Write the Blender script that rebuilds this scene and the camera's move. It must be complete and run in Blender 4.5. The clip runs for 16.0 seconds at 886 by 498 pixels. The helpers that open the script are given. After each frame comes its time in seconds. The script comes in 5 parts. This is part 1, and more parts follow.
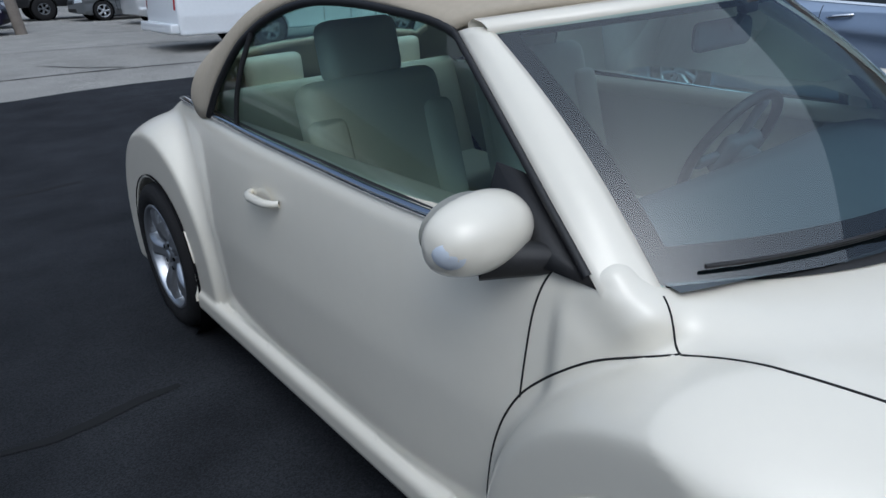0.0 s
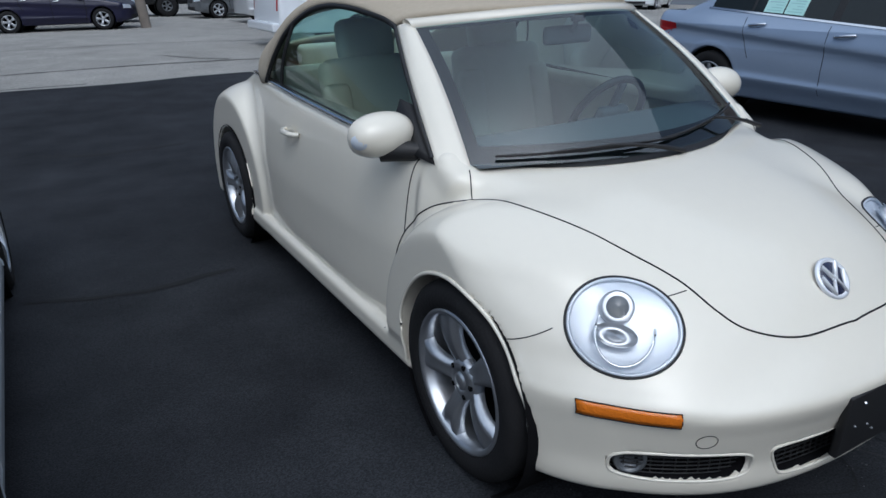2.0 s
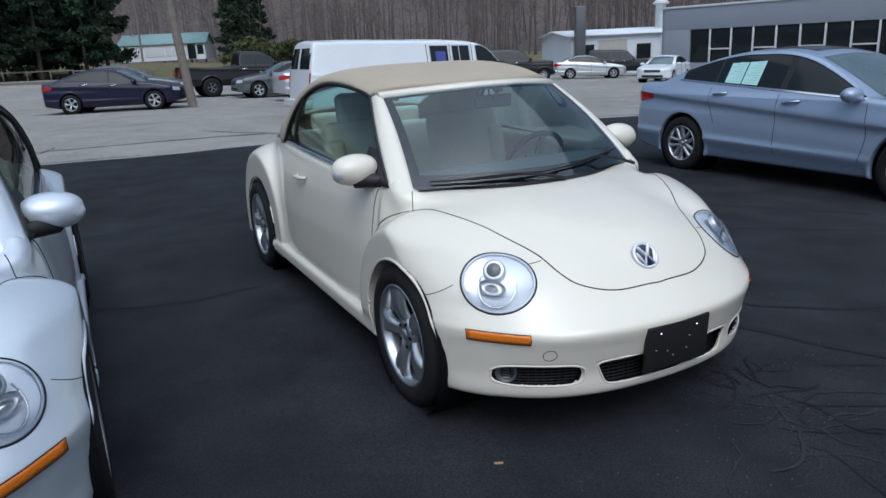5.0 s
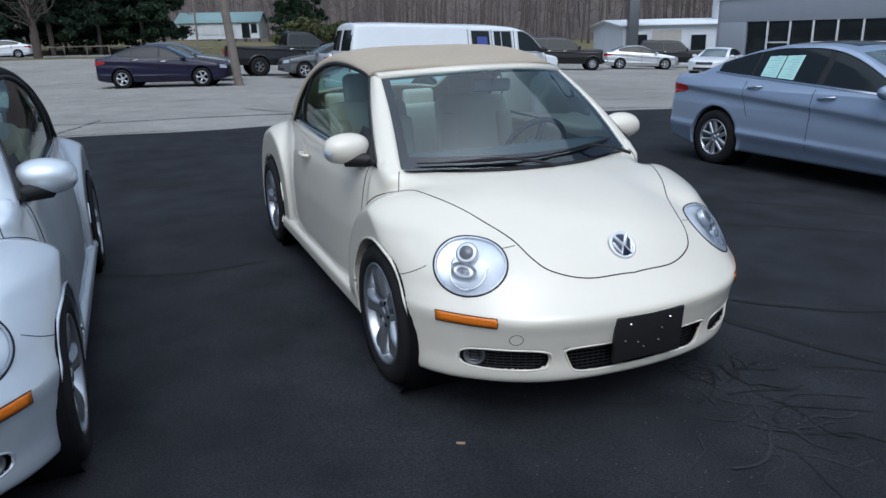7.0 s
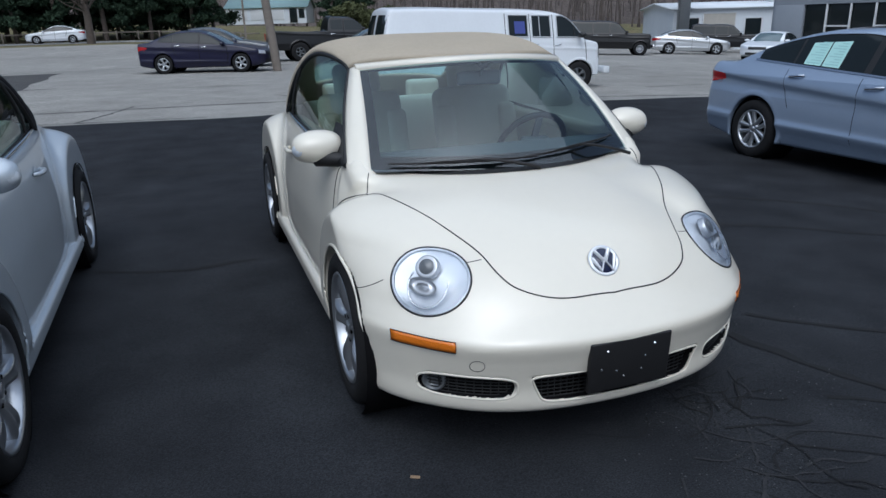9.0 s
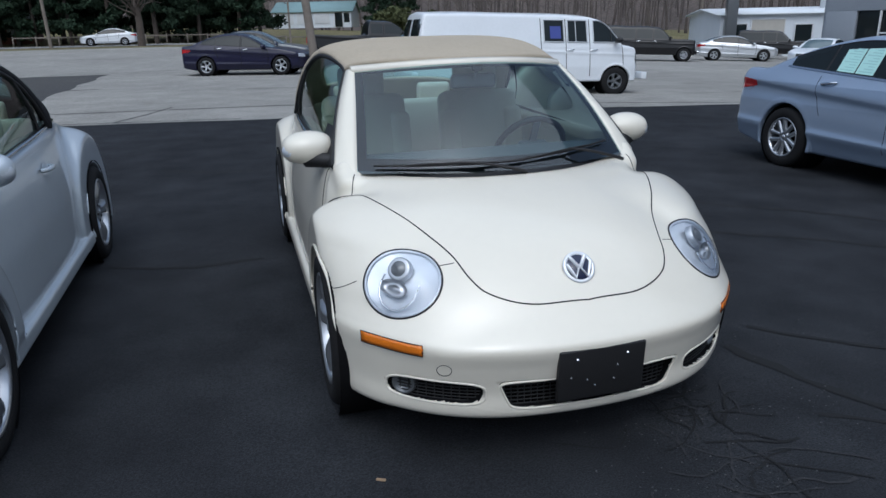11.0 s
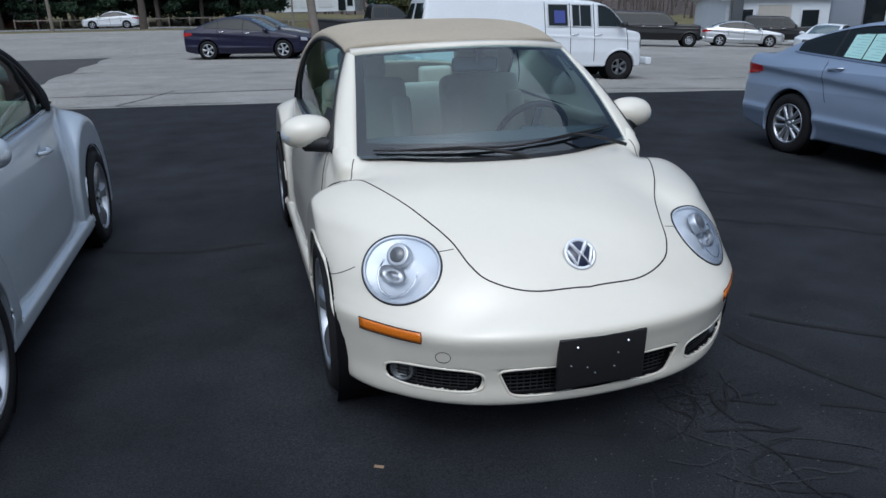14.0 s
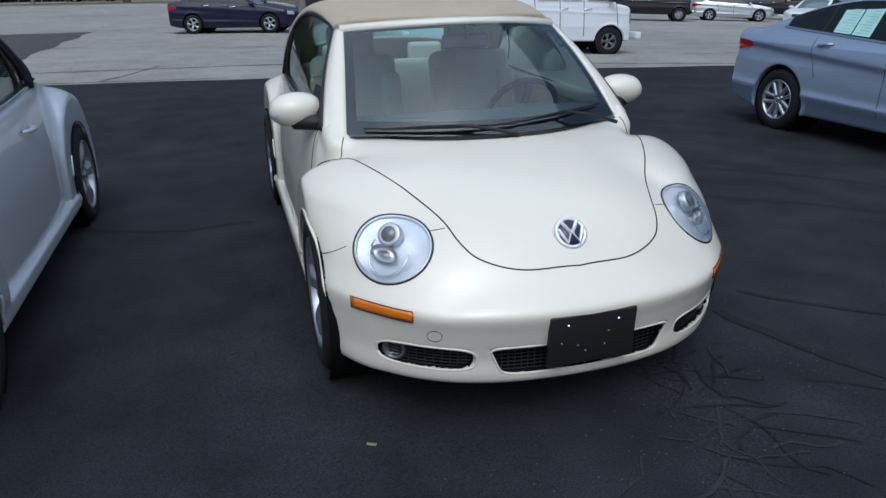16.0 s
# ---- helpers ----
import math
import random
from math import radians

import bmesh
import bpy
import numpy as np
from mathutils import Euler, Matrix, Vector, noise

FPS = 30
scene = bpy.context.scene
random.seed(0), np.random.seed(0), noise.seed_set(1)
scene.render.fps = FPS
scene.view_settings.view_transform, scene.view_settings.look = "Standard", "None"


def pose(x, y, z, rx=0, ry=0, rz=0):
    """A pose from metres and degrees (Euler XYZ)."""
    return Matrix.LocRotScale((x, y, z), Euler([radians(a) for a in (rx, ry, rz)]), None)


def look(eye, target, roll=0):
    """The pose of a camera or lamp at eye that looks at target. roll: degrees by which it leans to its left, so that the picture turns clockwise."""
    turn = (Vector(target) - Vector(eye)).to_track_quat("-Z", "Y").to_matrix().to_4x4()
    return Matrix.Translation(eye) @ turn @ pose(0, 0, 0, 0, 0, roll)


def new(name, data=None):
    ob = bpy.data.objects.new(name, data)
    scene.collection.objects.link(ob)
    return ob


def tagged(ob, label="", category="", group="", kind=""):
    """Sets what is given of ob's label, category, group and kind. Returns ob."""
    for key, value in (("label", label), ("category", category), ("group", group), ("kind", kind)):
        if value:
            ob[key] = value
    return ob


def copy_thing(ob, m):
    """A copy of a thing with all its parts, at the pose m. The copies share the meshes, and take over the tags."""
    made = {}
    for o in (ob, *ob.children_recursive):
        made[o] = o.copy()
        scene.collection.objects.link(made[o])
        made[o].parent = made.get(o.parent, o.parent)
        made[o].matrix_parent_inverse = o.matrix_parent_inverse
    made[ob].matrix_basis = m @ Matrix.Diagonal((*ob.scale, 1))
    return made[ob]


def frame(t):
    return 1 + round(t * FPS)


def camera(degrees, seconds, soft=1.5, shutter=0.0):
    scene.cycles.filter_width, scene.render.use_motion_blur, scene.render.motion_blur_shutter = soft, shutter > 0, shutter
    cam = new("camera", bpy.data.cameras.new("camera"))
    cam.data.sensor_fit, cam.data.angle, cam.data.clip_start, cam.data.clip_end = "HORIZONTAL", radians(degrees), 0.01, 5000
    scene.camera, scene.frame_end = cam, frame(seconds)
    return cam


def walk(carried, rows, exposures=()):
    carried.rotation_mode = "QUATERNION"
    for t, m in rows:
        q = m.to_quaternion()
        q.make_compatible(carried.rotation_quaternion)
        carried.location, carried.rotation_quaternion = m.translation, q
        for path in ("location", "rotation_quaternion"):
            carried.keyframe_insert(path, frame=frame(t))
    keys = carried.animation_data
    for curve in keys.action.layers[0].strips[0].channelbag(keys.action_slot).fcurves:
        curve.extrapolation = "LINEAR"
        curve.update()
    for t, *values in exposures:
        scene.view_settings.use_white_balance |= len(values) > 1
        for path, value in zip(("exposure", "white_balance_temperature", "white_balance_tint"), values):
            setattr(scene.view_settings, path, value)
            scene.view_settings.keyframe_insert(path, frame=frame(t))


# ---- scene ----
cam = camera(64.2, 16.0)
PATH = [
    (0, (-1.55, -1.66, 1.443), (-0.442, -0.187, 0.668), -3.3),
    (0.5, (-1.631, -1.914, 1.458), (-0.572, -0.384, 0.725), -2.8),
    (1, (-1.639, -2.228, 1.464), (-0.746, -0.598, 0.726), -1.1),
    (1.5, (-1.678, -2.527, 1.459), (-0.74, -0.899, 0.773), -2.1),
    (2, (-1.75, -2.827, 1.481), (-0.833, -1.213, 0.737), -1.7),
    (2.5, (-1.713, -3.144, 1.471), (-0.873, -1.478, 0.751), -1.3),
    (3, (-1.755, -3.36, 1.46), (-0.848, -1.701, 0.809), -2.4),
    (3.5, (-1.829, -3.52, 1.504), (-0.898, -1.841, 0.942), -1.4),
    (3.7, (-1.854, -3.577, 1.518), (-0.938, -1.88, 0.986), -1.4),
    (5.8, (-1.945, -3.997, 1.501), (-1.082, -2.281, 0.941), -3.3),
    (6, (-1.929, -4.007, 1.491), (-1.01, -2.321, 0.933), -2.7),
    (6.5, (-1.85, -4.0, 1.488), (-0.997, -2.282, 0.921), -2.3),
    (7, (-1.709, -4.031, 1.491), (-0.955, -2.273, 0.909), -1.3),
    (7.5, (-1.605, -4.03, 1.485), (-0.899, -2.255, 0.892), -3.6),
    (8, (-1.495, -3.924, 1.494), (-0.765, -2.156, 0.911), -2.0),
    (8.5, (-1.423, -3.862, 1.495), (-0.653, -2.111, 0.91), -2.8),
    (9, (-1.315, -3.884, 1.5), (-0.684, -2.09, 0.882), -1.5),
    (11.5, (-1.083, -3.948, 1.484), (-0.559, -2.115, 0.88), -1.2),
    (12, (-1.084, -3.946, 1.489), (-0.553, -2.118, 0.876), -1.0),
    (12.5, (-1.078, -3.948, 1.488), (-0.536, -2.123, 0.874), -1.2),
    (13, (-1.072, -3.951, 1.486), (-0.543, -2.119, 0.885), -1.4),
    (13.5, (-1.07, -3.944, 1.483), (-0.539, -2.117, 0.865), -1.2),
    (14, (-1.071, -3.922, 1.477), (-0.557, -2.099, 0.835), -1.0),
    (14.5, (-1.065, -3.915, 1.482), (-0.557, -2.094, 0.827), -1.5),
    (15, (-1.071, -3.908, 1.475), (-0.555, -2.103, 0.784), -0.6),
    (15.5, (-1.073, -3.911, 1.485), (-0.517, -2.121, 0.786), -0.9),
    (16, (-1.077, -3.917, 1.487), (-0.541, -2.125, 0.781), -0.9),
]
walk(cam, [(t, look(eye, target, roll)) for t, eye, target, roll in PATH], [(0, 0.0, 5350, 6), (2.0, 0.0, 5350, 6), (3.5, 0.06, 5350, 6), (7.5, 0.22, 5350, 6), (9.0, 0.08, 5350, 6), (16, 0.07, 5350, 6)])

# ---- light ----
world = bpy.data.worlds.new("sky")
scene.world = world
world.use_nodes = True
wn = world.node_tree.nodes
sky = wn.new("ShaderNodeTexSky")
sky.sky_type, sky.sun_disc = "NISHITA", False
sky.sun_elevation, sky.sun_rotation = radians(55), radians(200)
sky.air_density, sky.dust_density, sky.ozone_density = 1.0, 7.0, 1.0
cloud = wn.new("ShaderNodeHueSaturation")
cloud.inputs["Saturation"].default_value = 0.8
world.node_tree.links.new(sky.outputs[0], cloud.inputs["Color"])
world.node_tree.links.new(cloud.outputs[0], wn["Background"].inputs[0])
wn["Background"].inputs[1].default_value = 0.088
sun = new("sun", bpy.data.lights.new("sun", "SUN"))
sun.data.energy, sun.data.angle, sun.data.color = 1.12, radians(105), (1.0, 0.98, 0.95)
sun.matrix_world = look((-1.2, -2.2, 13), (0, 0, 0))

# ---- materials ----
def mat(name, colour, rough=0.5, metal=0.0, coat=0.0, var=0.06, scale=8.0, bump=0.0, bscale=60.0, spread=0.0, spec=0.5):
    m = bpy.data.materials.new(name)
    m.use_nodes = True
    nt = m.node_tree
    b = nt.nodes["Principled BSDF"]
    tc = nt.nodes.new("ShaderNodeTexCoord")
    b.inputs["Roughness"].default_value, b.inputs["Metallic"].default_value = rough, metal
    b.inputs["Coat Weight"].default_value, b.inputs["Coat Roughness"].default_value = coat, 0.03
    b.inputs["Specular IOR Level"].default_value = spec
    n1, n2 = nt.nodes.new("ShaderNodeTexNoise"), nt.nodes.new("ShaderNodeTexNoise")
    n1.inputs["Scale"].default_value, n2.inputs["Scale"].default_value = scale, scale * 9
    n1.inputs["Detail"].default_value = 4
    add = nt.nodes.new("ShaderNodeMath")
    add.operation = "ADD"
    for n in (n1, n2):
        nt.links.new(tc.outputs["Object"], n.inputs["Vector"])
    nt.links.new(n1.outputs[0], add.inputs[0])
    nt.links.new(n2.outputs[0], add.inputs[1])
    ramp = nt.nodes.new("ShaderNodeMapRange")
    ramp.inputs[1].default_value, ramp.inputs[2].default_value = 0.6, 1.4
    ramp.inputs[3].default_value, ramp.inputs[4].default_value = 1 - var, 1 + var
    nt.links.new(add.outputs[0], ramp.inputs[0])
    last = ramp.outputs[0]
    if spread:
        oi, mr, mu = nt.nodes.new("ShaderNodeObjectInfo"), nt.nodes.new("ShaderNodeMapRange"), nt.nodes.new("ShaderNodeMath")
        mr.inputs[3].default_value, mr.inputs[4].default_value = 1 - spread, 1 + spread
        nt.links.new(oi.outputs["Random"], mr.inputs[0])
        mu.operation = "MULTIPLY"
        nt.links.new(last, mu.inputs[0])
        nt.links.new(mr.outputs[0], mu.inputs[1])
        last = mu.outputs[0]
    vm = nt.nodes.new("ShaderNodeVectorMath")
    vm.operation = "SCALE"
    vm.inputs[0].default_value = colour
    nt.links.new(last, vm.inputs["Scale"])
    nt.links.new(vm.outputs[0], b.inputs["Base Color"])
    if bump:
        bn, bp = nt.nodes.new("ShaderNodeTexNoise"), nt.nodes.new("ShaderNodeBump")
        bn.inputs["Scale"].default_value, bn.inputs["Detail"].default_value = bscale, 3
        bp.inputs["Strength"].default_value, bp.inputs["Distance"].default_value = bump, 0.01
        nt.links.new(tc.outputs["Object"], bn.inputs["Vector"])
        nt.links.new(bn.outputs[0], bp.inputs["Height"])
        nt.links.new(bp.outputs[0], b.inputs["Normal"])
    return m


def glass(name, tint, rough=0.0, clear=0.75, gloss=0.35):
    """Thin car glass: see-through tint plus a mirror film that grows towards grazing."""
    m = bpy.data.materials.new(name)
    m.use_nodes = True
    nt = m.node_tree
    nt.nodes.remove(nt.nodes["Principled BSDF"])
    tr, gl, fr, mx = (nt.nodes.new("ShaderNode" + k) for k in ("BsdfTransparent", "BsdfGlossy", "Fresnel", "MixShader"))
    tr.inputs[0].default_value = (*[c * clear for c in tint], 1)
    gl.inputs[0].default_value, gl.inputs["Roughness"].default_value = (0.95, 0.97, 1, 1), rough
    fr.inputs[0].default_value = 1.0 + gloss * 1.6
    nt.links.new(fr.outputs[0], mx.inputs[0])
    nt.links.new(tr.outputs[0], mx.inputs[1])
    nt.links.new(gl.outputs[0], mx.inputs[2])
    nt.links.new(mx.outputs[0], nt.nodes["Material Output"].inputs[0])
    return m


CREAM = mat("cream paint", (0.77, 0.73, 0.625), 0.30, 0, 0.8, 0.012, 3)
SILVER = mat("silver paint", (0.62, 0.68, 0.74), 0.33, 0.35, 0.8, 0.02, 4)
BLUEGREY = mat("blue grey paint", (0.33, 0.41, 0.545), 0.33, 0.35, 0.9, 0.02, 4)
NAVY = mat("navy paint", (0.010, 0.010, 0.034), 0.28, 0.0, 0.3, 0.03, 4, spec=0.35)
BLACKP = mat("black paint", (0.010, 0.010, 0.011), 0.3, 0, 0.3, 0.1, 3, spec=0.35)
GREYP = mat("grey paint", (0.13, 0.14, 0.15), 0.3, 0.3, 0.4, 0.03, 4)
WHITEP = mat("white paint", (0.74, 0.77, 0.80), 0.35, 0, 0.6, 0.03, 2)
SILVER2 = mat("pale silver paint", (0.60, 0.62, 0.64), 0.3, 0.5, 0.8, 0.03, 4)
CANVAS = mat("tan canvas", (0.44, 0.385, 0.30), 0.9, 0, 0, 0.06, 6, 0.25, 420, spec=0.2)
DARKCANVAS = mat("black canvas", (0.015, 0.015, 0.017), 0.9, 0, 0, 0.1, 6, 0.2, 400, spec=0.2)
RUBBER = mat("tyre rubber", (0.016, 0.016, 0.017), 0.8, 0, 0, 0.2, 20, 0.2, 90, spec=0.2)
PLASTIC = mat("black plastic", (0.012, 0.012, 0.013), 0.55, 0, 0, 0.1, 20, 0.1, 300)
VOID = mat("dark liner", (0.006, 0.006, 0.007), 0.9, 0, 0, 0.2, 10, spec=0.1)
SEAM = mat("panel gap", (0.02, 0.02, 0.02), 0.9, 0, 0, 0.1, 10, spec=0.1)
ALLOY = mat("silver alloy", (0.52, 0.54, 0.57), 0.28, 0.85, 0.3, 0.05, 10)
CHROME = mat("chrome", (0.82, 0.84, 0.87), 0.08, 1.0, 0, 0.02, 10)
BOWL = mat("lamp reflector", (0.74, 0.79, 0.86), 0.32, 0.35, 0, 0.03, 10)
AMBER = mat("amber lens", (0.75, 0.20, 0.01), 0.2, 0, 0.6, 0.08, 30, 0.3, 160)
REDLENS = mat("red lens", (0.45, 0.015, 0.02), 0.15, 0, 0.6, 0.08, 20)
LEATHER = mat("cream leather", (0.62, 0.58, 0.48), 0.55, 0, 0, 0.05, 9, 0.1, 120)
DASH = mat("grey dashboard", (0.085, 0.10, 0.11), 0.7, 0, 0, 0.08, 10)
EMBLEMBLUE = mat("emblem blue black", (0.01, 0.015, 0.05), 0.3, 0, 0.4, 0.02, 10)
BADGE = mat("bright badge metal", (0.86, 0.88, 0.91), 0.28, 0.35, 0.4, 0.02, 10)
# sky reflection on the saloons' sloping screens, partly put into the base colour
SCREENGLASS = mat("screen glass with sky reflection", (0.10, 0.14, 0.15), 0.05, 0, 0.3, 0.1, 3, spec=0.9)
SHIELD = glass("windscreen glass", (0.72, 0.95, 0.99), 0.0, 0.92, 0.52)
SIDEGLASS = glass("side glass", (0.70, 0.92, 0.88), 0.0, 0.85, 0.34)
LENS = glass("lamp lens", (1, 1, 1), 0.02, 0.97, 0.26)
DARKGLASS = mat("tinted glass", (0.014, 0.019, 0.021), 0.06, 0, 0.0, 0.1, 3, spec=0.32)
PAPER = mat("pale green paper", (0.50, 0.78, 0.74), 0.8, 0, 0, 0.03, 10)
PAPERBLUE = mat("blue paper", (0.06, 0.08, 0.30), 0.8, 0, 0, 0.05, 10)
PRINT = mat("print", (0.36, 0.62, 0.60), 0.8, 0, 0, 0.05, 10)

# ---- tools ----
def hermite(xs, ys):
    """A smooth curve through a short table."""
    xs, ys = np.array(xs, float), np.array(ys, float)
    d = np.diff(ys) / np.diff(xs)
    m = np.r_[d[0], (d[1:] + d[:-1]) / 2, d[-1]]
    flat = np.r_[False, d[1:] * d[:-1] <= 0, False]
    m[flat] = 0

    def at(x):
        x = np.clip(x, xs[0], xs[-1])
        k = np.clip(np.searchsorted(xs, x, side="right") - 1, 0, len(xs) - 2)
        h = xs[k + 1] - xs[k]
        t = (x - xs[k]) / h
        return (ys[k] * (2 * t**3 - 3 * t**2 + 1) + m[k] * h * (t**3 - 2 * t**2 + t) + ys[k + 1] * (3 * t**2 - 2 * t**3) + m[k + 1] * h * (t**3 - t**2))

    return at


def smax(a, b, k):
    h = np.maximum(k - np.abs(a - b), 0) / k
    return np.maximum(a, b) + h * h * k * 0.25


def smin(a, b, k):
    return -smax(-a, -b, k)


def mesh_of(name, verts, faces, smooth=True, normals=None):
    me = bpy.data.meshes.new(name)
    me.from_pydata([tuple(v) for v in np.asarray(verts, float).tolist()], [], [tuple(f) for f in (faces.tolist() if hasattr(faces, "tolist") else faces)])
    me.validate()
    if smooth:
        me.polygons.foreach_set("use_smooth", [True] * len(me.polygons))
    if normals is not None:
        me.normals_split_custom_set_from_vertices([tuple(n) for n in np.asarray(normals).tolist()])
    me.update()
    return me


def part(name, me, material, parent=None, label="", at=None):
    """Links a mesh or bmesh as one object under a thing or part."""
    if isinstance(me, bmesh.types.BMesh):
        bm, me = me, bpy.data.meshes.new(name)
        bm.to_mesh(me)
        bm.free()
    if not me.materials:
        me.materials.append(material)
    ob = new(name, me)
    if material is not me.materials[0]:
        ob.material_slots[0].link = "OBJECT"
        ob.material_slots[0].material = material
    if parent:
        ob.parent = parent
    if at is not None:
        ob.matrix_basis = at
    if label:
        ob["label"] = label
    return ob


def thing(name, label, category, group="", at=None, kind=""):
    ob = new(name)
    ob.empty_display_size = 0.2
    if at is not None:
        ob.matrix_basis = at
    return tagged(ob, label, category, group, kind)


def grid_mesh(name, P, normals=None, loop=False):
    """A sheet from an array of points n x m x 3."""
    n, m = P.shape[:2]
    idx = np.arange(n * m).reshape(n, m)
    if loop:
        idx = np.concatenate([idx, idx[:, :1]], 1)
    f = np.stack([idx[:-1, :-1], idx[1:, :-1], idx[1:, 1:], idx[:-1, 1:]], -1).reshape(-1, 4)
    return mesh_of(name, P.reshape(-1, 3), f, True, normals)


def thick(me, amount):
    """Gives a sheet mesh its thickness."""
    bm = bmesh.new()
    bm.from_mesh(me)
    bmesh.ops.recalc_face_normals(bm, faces=bm.faces)
    geo = bmesh.ops.solidify(bm, geom=bm.faces[:], thickness=amount)
    for f in bm.faces:
        f.smooth = True
    bm.to_mesh(me)
    bm.free()
    return me


def box(name, size, at=(0, 0, 0), bevel=0.01, segs=2, m=None):
    bm = bmesh.new()
    bmesh.ops.create_cube(bm, size=1)
    bmesh.ops.scale(bm, vec=size, verts=bm.verts)
    if bevel:
        bmesh.ops.bevel(bm, geom=bm.edges[:], offset=bevel, segments=segs, affect="EDGES", profile=0.6)
    if m:
        bmesh.ops.transform(bm, matrix=m, verts=bm.verts)
    bmesh.ops.translate(bm, vec=at, verts=bm.verts)
    me = bpy.data.meshes.new(name)
    bm.to_mesh(me)
    bm.free()
    me.polygons.foreach_set("use_smooth", [bevel > 0] * len(me.polygons))
    return me


def join(name, meshes):
    bm = bmesh.new()
    for me in meshes:
        bm.from_mesh(me)
        bpy.data.meshes.remove(me)
    me = bpy.data.meshes.new(name)
    bm.to_mesh(me)
    bm.free()
    return me


def tube(name, pts, radius, sides=6, closed=False, flat=None):
    """A thin tube along points."""
    P = np.array(pts, float)
    T = np.gradient(P, axis=0)
    if closed:
        T = np.roll(P, -1, 0) - np.roll(P, 1, 0)
    T /= np.linalg.norm(T, axis=1)[:, None] + 1e-9
    up = np.array([0, 0, 1.0]) if abs(T[:, 2]).mean() < 0.85 else np.array([0, 1.0, 0])
    A = np.cross(T, up)
    A /= np.linalg.norm(A, axis=1)[:, None] + 1e-9
    B = np.cross(A, T)
    a = np.linspace(0, 2 * np.pi, sides, endpoint=False)
    r = np.broadcast_to(np.asarray(radius, float), (len(P),))[:, None, None]
    ring = P[:, None] + r * (np.cos(a)[None, :, None] * A[:, None] + np.sin(a)[None, :, None] * B[:, None])
    if closed:
        ring = np.concatenate([ring, ring[:1]])
    return grid_mesh(name, ring, loop=True)


def lathe(name, prof, segs=48, axis="x"):
    """Turns a profile of (radius, offset along the axis)."""
    a = np.linspace(0, 2 * np.pi, segs, endpoint=False)
    p = np.array(prof, float)
    r, o = p[:, :1], p[:, 1:]
    P = np.stack([np.broadcast_to(o, (len(p), segs)), r * np.cos(a), r * np.sin(a)], -1)
    return grid_mesh(name, P, loop=True)


def surface(field, lo, hi, h):
    """Meshes the zero surface of a field with a net of quads, drawn on to the surface."""
    ax = [np.arange(a, b + h, h) for a, b in zip(lo, hi)]
    X, Y, Z = np.meshgrid(*ax, indexing="ij")
    V = field(X, Y, Z)
    inside = V < 0
    corners = [(i, j, k) for i in (0, 1) for j in (0, 1) for k in (0, 1)]
    n = [len(a) - 1 for a in ax]
    count = sum(inside[i : i + n[0], j : j + n[1], k : k + n[2]].astype(np.int8) for i, j, k in corners)
    live = (count > 0) & (count < 8)
    ids = np.full(live.shape, -1)
    cells = np.argwhere(live)
    ids[live] = np.arange(len(cells))
    acc, num = np.zeros((len(cells), 3)), np.zeros(len(cells))
    for a in corners:
        for d in range(3):
            if a[d]:
                continue
            b = list(a)
            b[d] = 1
            va = V[tuple((cells + a).T)]
            vb = V[tuple((cells + b).T)]
            cut = (va < 0) != (vb < 0)
            t = np.where(cut, va / np.where(cut, va - vb, 1), 0)
            p = np.array(a, float)[None] + 0 * acc
            p[:, d] += t
            acc += p * cut[:, None]
            num += cut
    pts = np.array(lo) + (cells + acc / num[:, None]) * h
    for _ in range(4):
        g, v = gradient(field, pts)
        step = (v / (np.sum(g * g, 1) + 1e-9))[:, None] * g
        pts -= np.clip(step, -0.4 * h, 0.4 * h)
    g, _ = gradient(field, pts)
    nor = g / (np.linalg.norm(g, axis=1)[:, None] + 1e-9)
    quads = []
    for d in range(3):
        e = [0, 0, 0]
        e[d] = 1
        sl = tuple(slice(0, s - q) for s, q in zip(inside.shape, e))
        sl2 = tuple(slice(q, s) for s, q in zip(inside.shape, e))
        cross = np.argwhere(inside[sl] != inside[sl2])
        u, w = [(1, 2), (2, 0), (0, 1)][d]
        ok = (cross[:, u] > 0) & (cross[:, w] > 0) & (cross[:, u] < n[u]) & (cross[:, w] < n[w])
        cross = cross[ok]
        flip = inside[tuple(cross.T)]
        eu, ew = np.eye(3, dtype=int)[u], np.eye(3, dtype=int)[w]
        q = np.stack([ids[tuple((cross - eu - ew).T)], ids[tuple((cross - ew).T)], ids[tuple(cross.T)], ids[tuple((cross - eu).T)]], 1)
        quads.append(np.where(flip[:, None], q, q[:, ::-1]))
    quads = np.concatenate(quads)
    return pts, quads[(quads >= 0).all(1)], nor


def gradient(field, p, e=0.002):
    x, y, z = p.T
    g = np.stack([field(x + e, y, z) - field(x - e, y, z), field(x, y + e, z) - field(x, y - e, z), field(x, y, z + e) - field(x, y, z - e)], 1) / (2 * e)
    return g, field(x, y, z)


